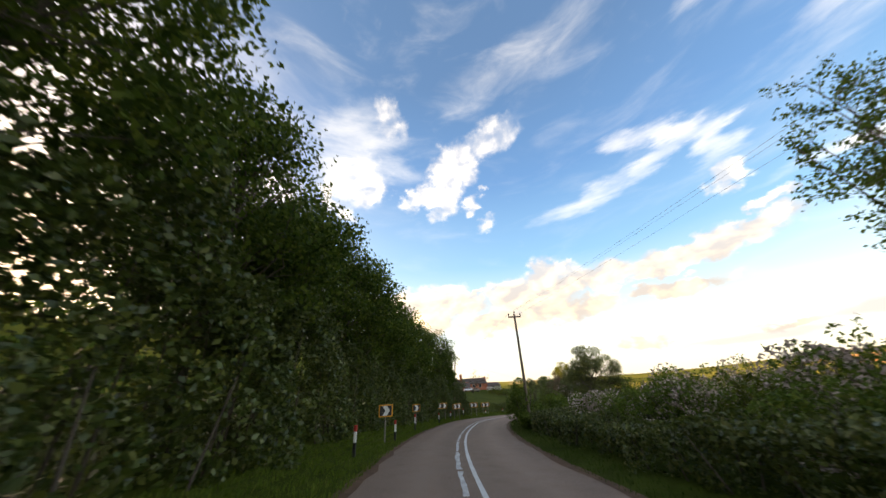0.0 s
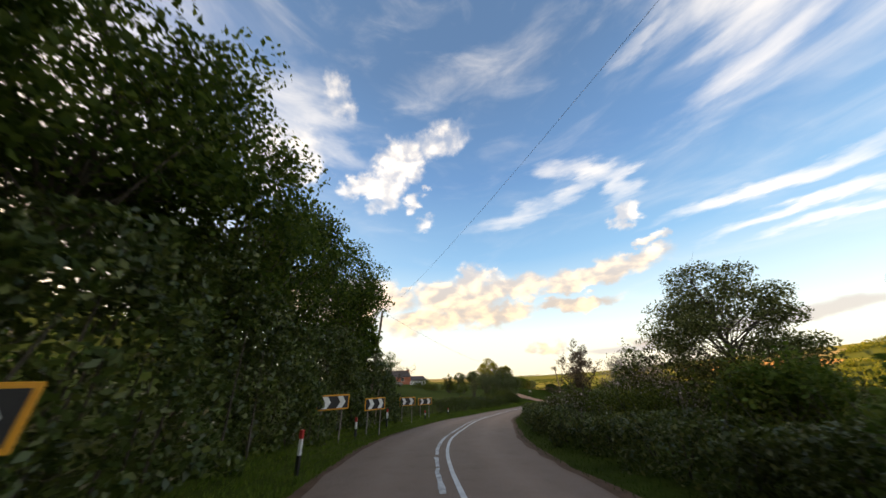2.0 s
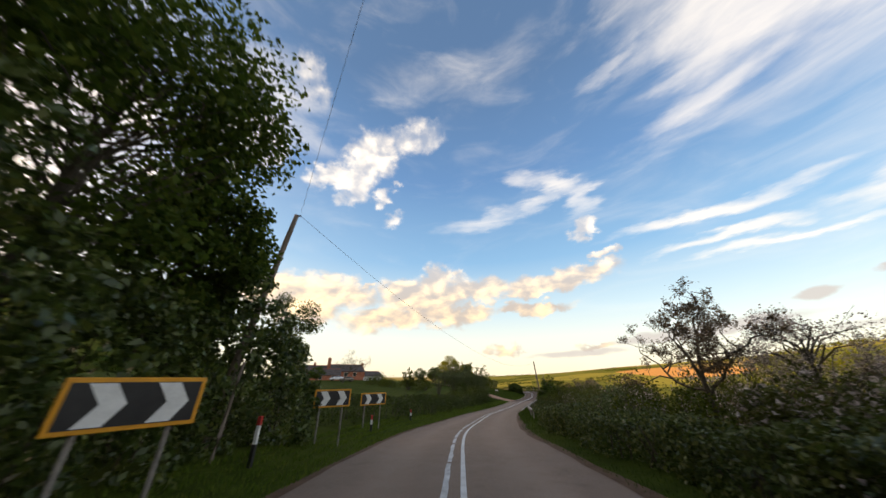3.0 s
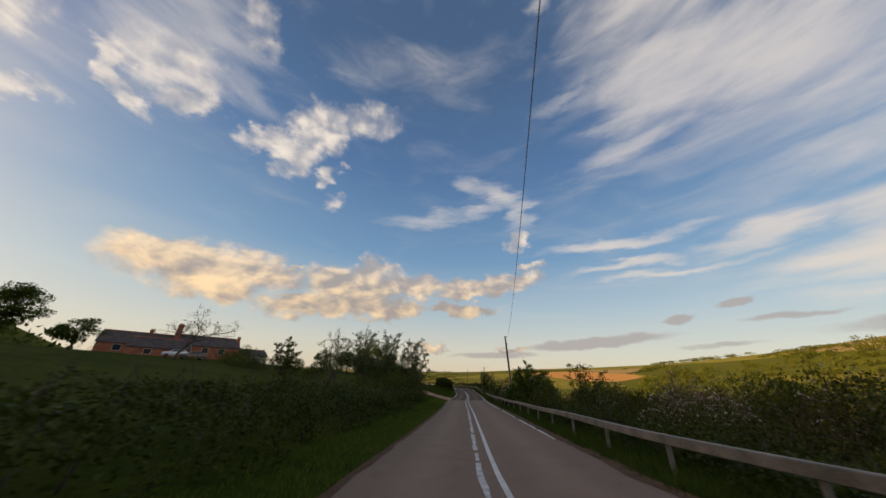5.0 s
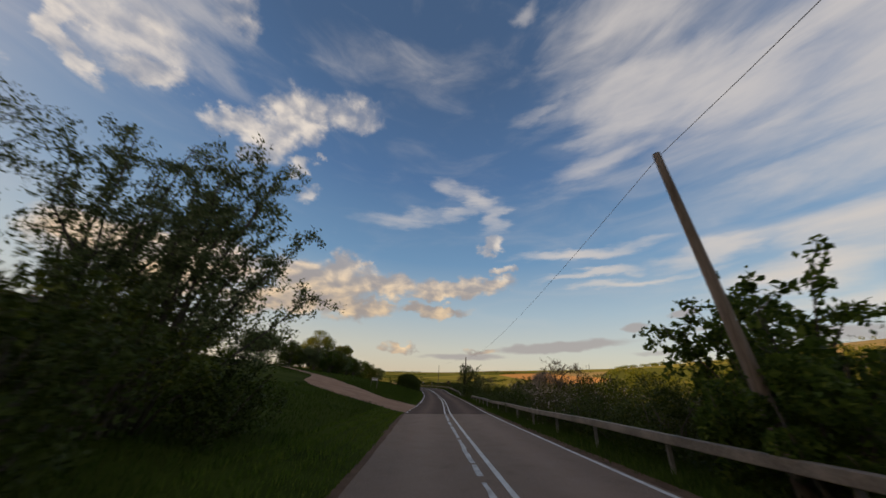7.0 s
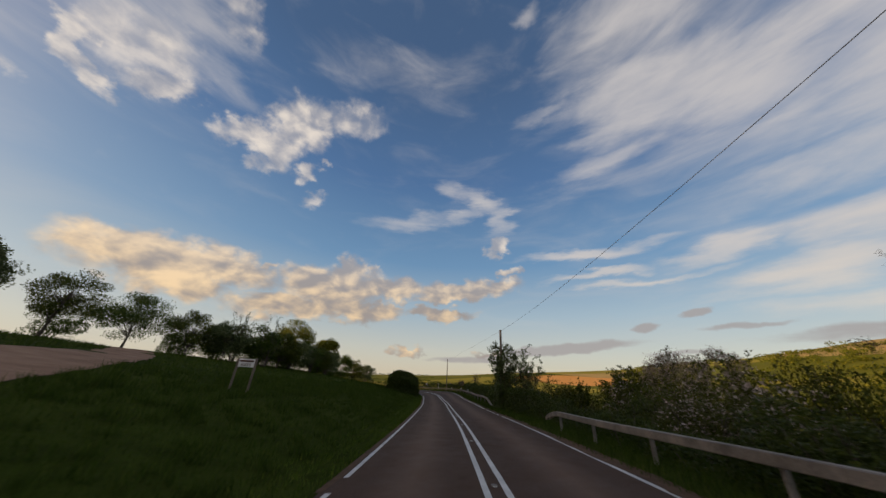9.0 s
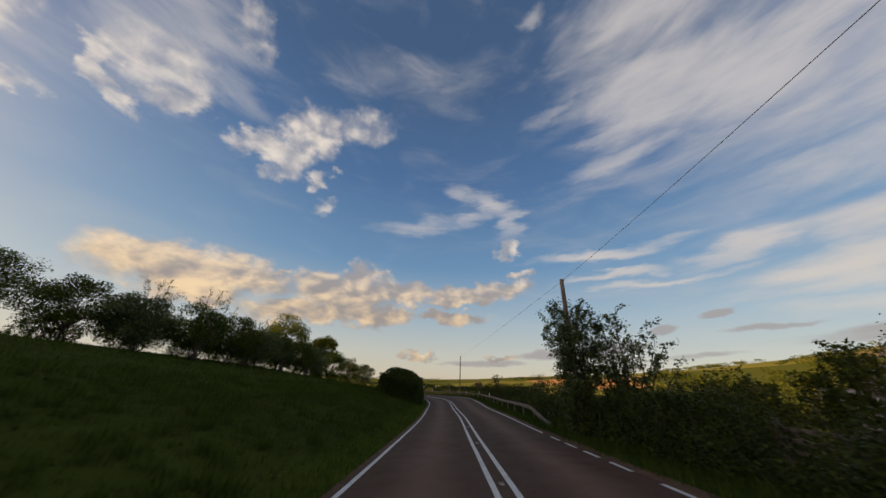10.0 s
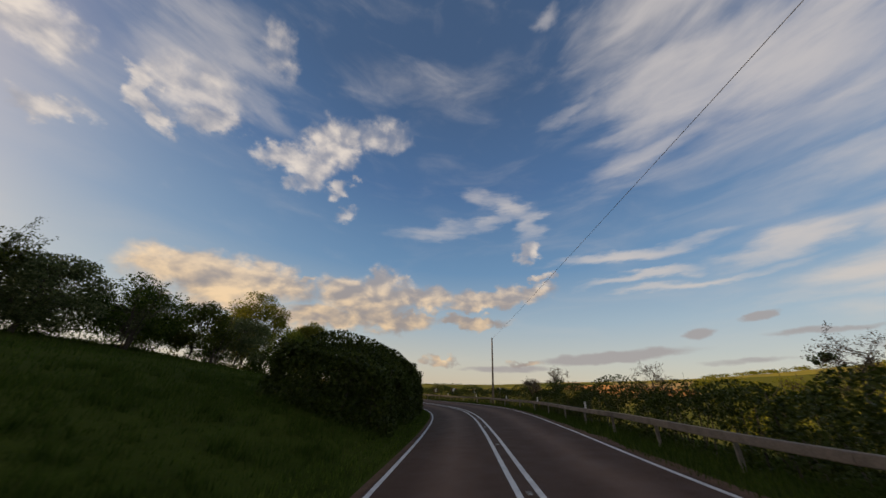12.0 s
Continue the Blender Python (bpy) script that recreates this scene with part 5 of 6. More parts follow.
def farm_board(x, y, top, turn):
    """A small painted board between two posts, with one word that can be read."""
    gz = ground_z(x, y)
    t = thing("farm_sign", pose(x, y, gz, 0, 0, turn), "small white wooden farm name board on two posts in the grass", "sign")
    z = top - gz
    bm = bmesh.new()
    bm_box(bm, (0.76, 0.03, 0.34), (0, 0, z - 0.2), bevel=0.006)
    board = part("board", bm, M_WHITE, t, "white painted board with dark lettering")
    bm = bmesh.new()
    bm_box(bm, (0.66, 0.006, 0.08), (0, -0.019, z - 0.12))
    part("lettering_bar", bm, M_BROWN, board)
    word = bpy.data.curves.new("lettering", "FONT")
    word.body, word.size, word.extrude, word.align_x = "FARM", 0.19, 0.003, "CENTER"
    word.materials.append(M_BROWN)
    ob = new("lettering", word)
    ob.parent = board
    ob.matrix_basis = pose(0, -0.020, z - 0.345, 90, 0, 0)
    tagged(ob, "dark painted word")
    for sx in (-0.43, 0.43):
        bm = bmesh.new()
        bm_box(bm, (0.075, 0.075, z + 0.35), (sx, 0.01, z / 2 - 0.16), bevel=0.008)
        part("post", bm, M_POLE, t)


def paling_fence(x, y, turn, n):
    t = thing("paling_fence", pose(x, y, ground_z(x, y), 0, 0, turn), "white paling fence beside the farmhouse", "fence")
    for k in range(n):
        bm = bmesh.new()
        bm_box(bm, (0.16, 0.03, 1.3), (k * 0.34, 0, 0.6), bevel=0.01)
        part("paling", bm, M_WHITE, t)
    for z in (0.35, 0.95):
        bm = bmesh.new()
        bm_box(bm, (n * 0.34, 0.05, 0.09), (n * 0.17 - 0.17, 0.045, z))
        part("fence_rail", bm, M_WHITE, t)


def field_gate(s, o, width):
    """A grey timber field gate with five bars, hung between two posts."""
    p = on_road(s, o)
    t = thing("field_gate", pose(p.x, p.y, ground_z(p.x, p.y), 0, 0, heading(s) + 78), "weathered grey five-bar timber gate in a field opening", "gate")
    for sx in (-1, 1):
        bm = bmesh.new()
        bm_box(bm, (0.15, 0.15, 1.7), (sx * (width / 2 + 0.14), 0, 0.55), bevel=0.015)
        part("post", bm, M_POLE, t)
        bm = bmesh.new()
        bm_box(bm, (0.09, 0.05, 1.1), (sx * (width / 2 - 0.05), 0, 0.72), bevel=0.008)
        part("stile", bm, M_POLE, t)
    for k in range(5):
        bm = bmesh.new()
        bm_box(bm, (width, 0.035, 0.09), (0, 0.045, 0.25 + 0.235 * k), bevel=0.006)
        part("bar", bm, M_POLE, t)
    bm = bmesh.new()
    bm_box(bm, (math.hypot(width, 0.95) - 0.1, 0.03, 0.08), (0, 0, 0), Matrix.Translation((0, -0.045, 0.72)) @ pose(0, 0, 0, 0, math.degrees(math.atan2(-0.95, width)), 0), 0.006)
    part("brace", bm, M_POLE, t)


field_gate(146.2, 6.9, 2.2)
farmhouse(-48.9, 149.3, 25)
car(-40.6, 133.6, 27, M_CAR, "white hatchback parked below the farmhouse")
car(-37.0, 132.0, 35, M_STEEL, "grey hatchback parked below the farmhouse")
paling_fence(-34.0, 141.0, 24, 16)
DRIVE_LINE = drive()
farm_board(10.08, 136.28, -4.23, -25)
# cat's eyes between the centre lines
for k in range(22):
    p = on_road(JOINT + 4 + 5.2 * k, 0.0)
    t = thing("road_stud", pose(p.x, p.y, p.z + 0.004, 0, 0, heading(JOINT + 4 + 5.2 * k)), "low reflective road stud between the white lines", "road stud", "road studs")
    bm = bmesh.new()
    bm_box(bm, (0.12, 0.15, 0.022), (0, 0, 0.011), bevel=0.008)
    part("housing", bm, M_STEEL, t)
    bm = bmesh.new()
    bm_box(bm, (0.07, 0.02, 0.012), (0, -0.072, 0.014))
    part("lens", bm, M_WHITE, t, "pale reflector lens")
# gritty strips along the road edges
tagged(ribbon("road_edge_grit", -40, JOINT, lambda s: half_left(s) - 0.35, lambda s: half_left(s) + 0.12, 0.009, M_GRIT, wobble=0.18), "brown grit and dead leaves along the road edge", "road edge", kind="structure")
tagged(ribbon("road_edge_grit", -40, 250, lambda s: half_right(s) - 0.08, lambda s: half_right(s) + 0.28, 0.009, M_GRIT, wobble=0.22), "brown grit and dead leaves along the road edge", "road edge", kind="structure")
tagged(ribbon("road_edge_grit", JOINT + 14, 250, lambda s: half_left(s) - 0.4, lambda s: half_left(s) + 0.04, 0.009, M_GRIT, wobble=0.12), "brown grit along the road edge", "road edge", kind="structure")


# ---- left of the first bend: ivy-grown hedge and trees ----
for k, s in enumerate(np.arange(-8, 46, 7.9)):
    top = (lambda a: np.interp(a, [-10, 20, 38, 44, 48], [4.2, 4.1, 3.8, 3.2, 2.4]))
    hedge("ivy_hedge", s, min(s + 7.9, 47.3), -7.0, -5.3 + 0.25 * math.sin(k * 1.7), top, "tall dark hedge overgrown with ivy behind the road signs", 290, 0.175, L_IVY, 0.75, "ivy hedge stretches", clumped=0.8)
for k, (s, h, r) in enumerate(((-4, 11.0, 3.2), (1, 12.0, 3.4), (6, 11.0, 3.2), (10.5, 12.0, 3.3), (15, 11.2, 3.2), (19.5, 11.8, 3.4), (24, 11.0, 3.0), (28, 11.4, 3.1), (32, 10.8, 3.0), (36, 11.2, 3.1), (40, 11.4, 3.0), (43.0, 7.6, 1.5), (9.0, 11.8, 3.2), (14.0, 12.0, 3.2))):
    p = on_road(s, -7.2 - 0.5 * (k % 2) - (2.6 if k > 11 else 0.0))
    tree("roadside_tree", p.x, p.y, h + 1.0 - (ground_z(p.x, p.y) - LINE_z(s)), r + 0.45, "dark broad-leaved tree rising over the ivy hedge", leaves=15500, size=0.20, mat=L_SYC, base=0.2, clumps=62, trunk=0.16, gap=1.05, group="trees over the ivy hedge", twigs=1)
tree("small_tree", -16.6, 48.8, 2.8 - ground_z(-16.6, 48.8), 1.25, "small spindly tree with a bunched dark crown", leaves=3400, size=0.10, mat=L_IVY, base=0.55, clumps=16, trunk=0.08, twigs=2)

# ---- left: low hedge and thicket on to the drive ----
for k, s in enumerate(np.arange(48.5, 88, 7.9)):
    near = float(np.interp(s, [48, 56, 64, 90], [-6.2, -5.2, -4.6, -4.7]))
    hedge("field_hedge", s, s + 7.9, near - 2.0, near, (lambda a: np.interp(a, [48, 74, 84, 92], [1.15, 1.15, 0.95, 0.8]) + 0.16 * np.sin(a * 0.6)), "rough dark hedge of brambles beside the grass verge", 250, 0.10, L_TRIM, 0.55, "low left hedge", 5)
for k, (sa, o, h, r) in enumerate(((86.0, -7.4, 1.1, 1.5), (88.5, -6.2, 1.9, 1.3), (91.0, -7.2, 2.6, 1.7), (92.5, -5.9, 2.3, 1.3), (95.0, -6.9, 3.0, 1.7), (96.5, -5.9, 2.6, 1.3), (98.8, -7.2, 3.2, 1.8), (100.4, -6.2, 1.9, 1.3), (90.0, -9.6, 1.6, 2.0), (95.5, -10.0, 3.2, 2.2), (101.5, -9.8, 3.2, 2.1), (86.0, -10.5, 0.9, 2.0), (79.0, -9.0, 0.8, 1.8), (72.5, -9.2, 0.8, 1.8), (83.0, -12.5, 0.7, 2.0))):
    p = on_road(sa, o)
    bush("thicket_bush", p.x, p.y, h, r, "dense dark roadside thicket of young saplings" if h > 2 else "dark tangle of brambles and weeds", 5200, 0.10, L_TRIM if k % 2 else L_BUSH, "bush", 10, 18, 12, "left thicket")
sprayed("sapling", -16.0, 106.7, 1.4, 1.5, "small upright sapling with a dark leafy crown", stems=9, leaves=4200, size=0.17, mat=L_BUSH, low=0.25, elong=1.7)
sprayed("willow", -6.3, 98.2, 2.2, 2.5, "tall pale willow with many fine stems", stems=16, leaves=15000, size=0.10, mat=L_WILLOW, low=0.32, twigs=16, dome=0.28)
sprayed("willow", -3.2, 101.0, 2.5, 2.0, "tall green willow with an airy crown over the thicket", stems=13, leaves=17000, size=0.10, mat=L_WILLOW, low=0.25, twigs=16, dome=0.25)
sprayed("willow", -0.9, 99.6, 2.0, 2.2, "green willow leaning out towards the road", stems=14, leaves=20000, size=0.105, mat=L_WILLOW, lean=(0.7, -0.2), low=0.32, twigs=17, dome=0.5)
sprayed("willow", -9.2, 97.4, 1.5, 2.0, "thin pale willow with a sparse crown", stems=11, leaves=5500, size=0.10, mat=L_WILLOW, low=0.3, twigs=14, dome=0.25)
tree("hill_tree", -42.0, 104.0, 6.2, 2.8, "round dark tree on top of the bank", leaves=6500, size=0.22, mat=L_SYC, base=0.2, clumps=34, trunk=0.2)
tree("hill_tree", -36.0, 104.5, 3.6, 2.0, "small dark tree on top of the bank", leaves=3500, size=0.2, mat=L_SYC, base=0.2, clumps=22, trunk=0.14)
bare_tree("bare_tree", -35.5, 122.5, 8.2, 6.0, "bare arching tree beside the farmhouse", trunk=0.2, levels=5, buds=5000, size=0.08, mat=L_DRY)
for x, y, h, r in ((-21, 112, 3.0, 2.6), (-24, 118, 3.2, 2.8), (-16, 108, 2.8, 2.4), (-27, 122.0, 3.0, 2.4), (-12.5, 112, 2.6, 2.2)):
    bush("garden_bush", x, y, h, r, "dark rounded bush below the farmhouse", 4500, 0.14, L_BUSH, "bush", 8, 14, 6, "farmhouse bushes")

# ---- left: trees along the top of the grass bank ----
for x, y, h, r, m, lb in ((-6.5, 141.5, 5.2, 2.6, L_WILLOW, "twisted old fruit tree beside the drive"), (-10.6, 156.5, 6.6, 3.2, L_BUSH, "twisted old fruit tree on the bank"), (-16.0, 150.0, 5.6, 2.8, L_WILLOW, "twisted old fruit tree on the bank")):
    tree("fruit_tree", x, y, h, r, lb, leaves=11000, size=0.14, mat=m, base=0.2, clumps=44, trunk=0.13, twigs=4, lean=(0.6, 0.2), squash=0.9)
ROW = ((-9.5, 166.0, 6.4, 3.0), (-4.0, 168.0, 5.6, 2.6), (0.0, 168.5, 5.0, 2.2), (3.5, 172.5, 5.6, 2.4), (5.5, 177.5, 5.4, 2.6), (7.5, 182, 4.8, 2.5), (9.0, 187.5, 4.8, 2.6), (11.5, 192.5, 4.8, 2.4), (13.5, 198, 5.0, 2.6), (17, 203.5, 5.2, 2.5), (20.5, 208.5, 5.6, 2.2), (24.5, 213, 5.4, 2.3), (-4, 178, 5.0, 3.2), (1, 187, 5.2, 3.2), (4, 197, 5.2, 3.0))
for k, (x, y, h, r) in enumerate(ROW):
    tree("bank_tree", x, y, h + (0.9 if 5 < k < 10 else 0.3), r * 1.35, "dark leafy tree in the row on the bank" if k % 3 else "tree with pale trunk and ragged crown on the bank", leaves=11000, size=0.19, mat=(L_SYC, L_BUSH, L_WILLOW)[k % 3], base=0.06, clumps=46, trunk=0.12, group="tree row on the bank", twigs=2, gap=0.9)
for x, y, h, r, n in ((4.6, 171.2, 7.6, 2.3, 2600), (1.2, 168.0, 7.0, 2.0, 2200), (7.2, 179.0, 6.4, 1.8, 2400), (10.2, 186.5, 5.6, 1.5, 2000), (13.0, 194.0, 5.4, 1.4, 2000)):
    sprayed("bank_sapling", x, y, ground_z(x, y) + h, r, "thin sapling with long bare sprays and few leaves on the bank", stems=11, leaves=n, size=0.13, mat=L_WILLOW, low=0.3, twigs=9, dome=0.3, reach=0.34, thick=0.045, group="saplings on the bank")
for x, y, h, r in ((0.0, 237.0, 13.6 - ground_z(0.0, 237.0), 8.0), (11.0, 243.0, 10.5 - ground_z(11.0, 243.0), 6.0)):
    tree("oak", x, y, h, r, "large round oak in evening sun, its gold put into the leaf colour", leaves=20000, size=0.42, mat=L_SUN_TINT, base=0.12, clumps=70, trunk=0.4, gap=0.9)
for k, (x, y, h, r) in enumerate(((-16, 165, 2.4, 2.2), (-5, 168, 2.4, 2.0), (-1.5, 171.5, 2.4, 2.0), (2, 175.5, 2.2, 2.0), (4, 180.5, 2.2, 2.0), (6, 186, 2.2, 2.0), (8.5, 191.5, 2.2, 2.0), (11.0, 197, 2.2, 2.0), (14.0, 202.5, 2.0, 2.0), (18, 208, 2.0, 2.0))):
    bush("undergrowth_bush", x, y, h + 0.7, r * 1.35, "dark undergrowth below the tree row", 4600, 0.16, L_SYC, "bush", 6, 14, 6, "bank undergrowth")
for s in (178, 186, 194):
    hedge("clipped_hedge", s, s + 8, -9.4, -4.2, (lambda a: np.interp(a, [177, 179, 182, 200], [1.9, 2.8, 3.2, 3.1])), "big dark hedge on the inside of the bend", 330, 0.15, L_TRIM, 0.4, "inside bend hedge", 1, True, 0.8)

# ---- right of the first bend ----
for s in np.arange(-10, 58, 7.6):
    hedge("roadside_hedge", s, s + 7.6, 4.5, 6.1, (lambda a: 1.0 + 0.08 * np.sin(a * 0.5)), "low trimmed hedge with brambles beside the road", 340, 0.115, L_BRAMBLE, 0.4, "right roadside hedge", 1.5, clumped=0.75)
sprayed("hedge_tree", 8.0, 7.4, 8.3, 2.2, "leafy elm sucker leaning over the hedge", stems=18, leaves=21000, size=0.11, mat=L_BRIGHT, low=0.08, twigs=19, dome=0.3, reach=0.36, elong=1.8)
for x, y, h, r, m, bl, lb in ((5.8, 10.2, 3.3, 1.9, L_BRIGHT, 3000, "hawthorn bush covered in pale blossom"), (4.2, 14.6, 2.7, 1.9, L_BRIGHT, 1800, "hawthorn bush covered in pale blossom"), (3.0, 18.0, 2.0, 1.6, L_BRIGHT, 2600, "hawthorn bush with scattered blossom"), (1.6, 21.6, 1.9, 1.7, L_BRIGHT, 3600, "low hawthorn white with blossom"), (1.0, 24.2, 1.0 - ground_z(1.0, 24.2), 1.6, L_BRIGHT, 1700, "hawthorn bush white with blossom"), (3.4, 29.0, 0.9 - ground_z(3.4, 29.0), 2.1, L_BRIGHT, 3200, "hawthorn bush covered in pink-white blossom"), (10.5, 24.6, 2.4 - ground_z(10.5, 24.6), 2.6, L_BRIGHT, 5000, "tall hawthorn covered in pink-white blossom"), (-2.7, 26.9, 2.0, 1.2, L_BRIGHT, 0, "bright green bush at the pole foot"), (-2.2, 23.6, 1.5, 1.2, L_BRIGHT, 0, "bright green bush at the pole foot"), ) + ((-3.3, 25.4, 2.3 - ground_z(-3.3, 25.4), 1.35, L_BRIGHT, 0, "tall bright green bush grown round the pole"), (-1.4, 28.0, 2.6, 1.6, L_BRIGHT, 0, "bright green bush beside the pole"), (-1.2, 31.5, 2.4, 1.5, L_BRIGHT, 0, "green elder bush beside the pole"), (9.0, 17.5, 3.2, 2.4, L_BUSH, 0, "tall hedge bush beyond the hawthorn"), (6.5, 23.5, 3.4, 2.2, L_BRIGHT, 700, "hawthorn bush with scattered blossom"), (-3.6, 41.5, 2.0, 1.4, L_HEDGE, 500, "hawthorn bush with scattered blossom"), (-0.6, 49.5, 2.2, 1.8, L_HEDGE, 1200, "hawthorn bush with pale blossom"), (0.8, 54.5, 2.0, 1.7, L_HEDGE, 700, "bramble bush with pale flowers"), (2.2, 60.0, 2.2, 1.8, L_BUSH, 0, "dark bramble bush behind the rail"), (3.4, 41.0, 2.4, 2.0, L_BUSH, 0, "green bush behind the hedge")):
    bush("hawthorn" if bl else "hedge_bush", x, y, h, r, lb, 6000, 0.13 if m is L_BRIGHT else 0.095, m, "bush", 10, 18, 16, "right hand bushes", int(bl * 1.6))
tree("apple_tree", 2.8, 37.8, 5.4 - ground_z(2.8, 37.8), 3.3, "spreading grey-green apple tree over the hedge", leaves=30000, size=0.12, mat=L_APPLE, base=0.06, clumps=90, trunk=0.18, twigs=3, gap=0.85, crown_shift=(0.3, 0.0))
bare_tree("bare_apple_tree", -0.7, 46.8, 2.2 - ground_z(-0.7, 46.8), 2.8, "bare twisted apple tree behind the hedge", buds=10000, size=0.07, mat=L_DRY, trunk=0.13, levels=5)
for x, y, h, r in ((0.2, 40.4, 2.8 - ground_z(0.2, 40.4), 1.4), (4.2, 36.2, 2.8, 1.8), (1.4, 36.0, 2.2, 1.4)):
    bush("hedge_bush", x, y, h, r, "grey-green bush below the apple tree", 5500, 0.10, L_WILLOW, "bush", 10, 16, 20, "right hand bushes")
tree("blossom_tree", 2.4, 45.8, 4.6, 2.1, "apple tree full of pale pink blossom", leaves=6500, size=0.08, mat=L_BLOSSOM, base=0.25, clumps=36, trunk=0.12, twigs=5)
for k, (s, o, h, r, m) in enumerate(((4, 7.0, 1.9, 1.5, L_BRIGHT), (7, 8.2, 2.2, 1.7, L_BUSH), (10.5, 7.2, 2.0, 1.5, L_BRIGHT), (14, 8.4, 2.4, 1.7, L_BRIGHT), (30, 7.6, 2.3, 1.6, L_BUSH), (36, 7.6, 2.3, 1.8, L_BUSH), (40.5, 8.4, 2.2, 1.7, L_WILLOW), (47, 7.2, 2.0, 1.6, L_BUSH), (52, 7.6, 2.0, 1.6, L_WILLOW))):
    p = on_road(s, o)
    bush("hedge_bush", p.x, p.y, h, r, "young green bush growing up behind the hedge", 4200, 0.11, m, "bush", 8, 14, 14, "right hand bushes")

# ---- right: scrub behind the guard rail ----
for k, (x, y, h, r, m, bl, lb) in enumerate(((5.5, 67.0, 3.3, 2.0, L_BUSH, 0, "dark tangled elder behind the rail"), (3.2, 71.0, 1.7, 1.5, L_HEDGE, 0, "bramble scrub behind the rail"), (6.8, 74.0, 2.4, 1.9, L_HEDGE, 1500, "hawthorn in pale blossom behind the rail"), (4.9, 77.5, 1.5, 1.4, L_TRIM, 0, "bramble scrub behind the rail"), (8.8, 82.6, 2.0, 1.2, L_BUSH, 0, "dark low elder under a young tree"), (7.4, 85.6, 1.7, 1.5, L_HEDGE, 0, "bramble scrub behind the rail"), (10.2, 89.0, 3.2, 1.4, L_BUSH, 0, "dark leafy elder behind the rail"), (12.8, 84.5, 2.6, 2.2, L_HEDGE, 900, "hawthorn with fading blossom"), (11.7, 95.2, 3.9, 1.5, L_SYC, 0, "dark walnut bush round the pole's foot"), (12.8, 98.5, 2.4, 1.6, L_TRIM, 0, "bramble scrub behind the rail"), (13.4, 102.5, 2.0, 1.5, L_TRIM, 0, "bramble scrub behind the rail"), ) + ((15.2, 106.0, 2.2, 1.6, L_HEDGE, 700, "hawthorn with fading blossom"), (16.2, 110.5, 2.0, 1.5, L_TRIM, 0, "bramble scrub behind the rail"), (19.4, 112.5, 3.4, 1.8, L_HEDGE, 1400, "hawthorn in pale blossom behind the rail"), (18.6, 116.5, 2.0, 1.5, L_TRIM, 0, "bramble scrub behind the rail"), (22.8, 119.0, 2.4, 1.8, L_HEDGE, 600, "hawthorn with fading blossom"), (21.8, 123.5, 1.9, 1.5, L_TRIM, 0, "bramble scrub behind the rail"), (26.0, 127.5, 2.4, 1.9, L_HEDGE, 800, "hawthorn with fading blossom"), (28.2, 132.0, 2.2, 1.8, L_TRIM, 0, "bramble scrub behind the rail"), (27.2, 137.0, 2.0, 1.6, L_TRIM, 0, "bramble scrub on the verge"), (28.6, 140.5, 2.6, 1.7, L_TRIM, 0, "dark bramble thicket on the verge"), (17.5, 101.0, 3.0, 2.4, L_HEDGE, 0, "field hedge bush below the road"), (24.0, 113.0, 3.0, 2.4, L_HEDGE, 800, "field hawthorn below the road"))):
    h += max(0.0, LINE_z(place_on_line(x, y)[0]) - ground_z(x, y))
    bush("hawthorn" if bl else "scrub_bush", x, y, h, r, lb, 6500, 0.09, m, "bush", 9, 16, 12, "scrub behind the rail", bl)
sprayed("young_ash", 9.2, 82.8, -1.0, 1.7, "young ash with feathery leaves above the scrub", stems=11, leaves=1900, size=0.15, mat=L_BUSH, low=0.35, twigs=8, dome=0.2, thick=0.035)
bush("scrub_bush", 9.9, 93.4, 2.1, 1.1, "dark leafy scrub round the foot of the pole", 4200, 0.13, L_SYC, "bush", 8, 14, 10, "scrub behind the rail")
bush("scrub_bush", 10.7, 95.0, 2.6, 1.0, "dark leafy scrub round the foot of the pole", 4200, 0.13, L_SYC, "bush", 8, 14, 10, "scrub behind the rail")
bush("scrub_bush", 9.8, 94.3, 3.0, 0.8, "dark leafy scrub hiding the foot of the pole", 4800, 0.13, L_SYC, "bush", 8, 16, 10, "scrub behind the rail")
p = on_road(99.4, 5.35)
bush("scrub_bush", p.x, p.y, 2.5, 0.95, "dark leafy scrub round the foot of the pole", 4500, 0.12, L_SYC, "bush", 8, 14, 10, "scrub behind the rail")
p = on_road(97.6, 5.5)
bush("scrub_bush", p.x, p.y, 1.5, 0.9, "dark leafy scrub round the foot of the pole", 3600, 0.12, L_SYC, "bush", 8, 14, 10, "scrub behind the rail")
sprayed("walnut_sapling", 12.3, 95.4, -0.6, 2.6, "walnut sapling with dark hanging leaves beside the pole", stems=14, leaves=8500, size=0.19, mat=L_SYC, low=0.12, twigs=13, dome=0.35, reach=0.34, elong=1.8, droop=0.6)
bare_tree("bare_thorn", 30.4, 121.9, 0.6 - ground_z(30.4, 121.9), 3.6, "bare twisted thorn tree with sparse buds", buds=6500, size=0.07, mat=L_DRY, trunk=0.15, levels=5)
bare_tree("bare_thorn", 35.0, 128.9, 0.1 - ground_z(35.0, 128.9), 2.4, "bare leaning thorn tree with pale buds", buds=4200, size=0.07, mat=L_MAY, lean=(-0.6, 2.6), trunk=0.13, levels=5)
sprayed("elm_thicket", 29.6, 146.3, -0.7, 1.35, "tall elm thicket wrapped round an old pole", stems=16, leaves=21000, size=0.11, mat=L_IVY, low=0.02, twigs=20, dome=0.25, reach=0.42, elong=1.7)
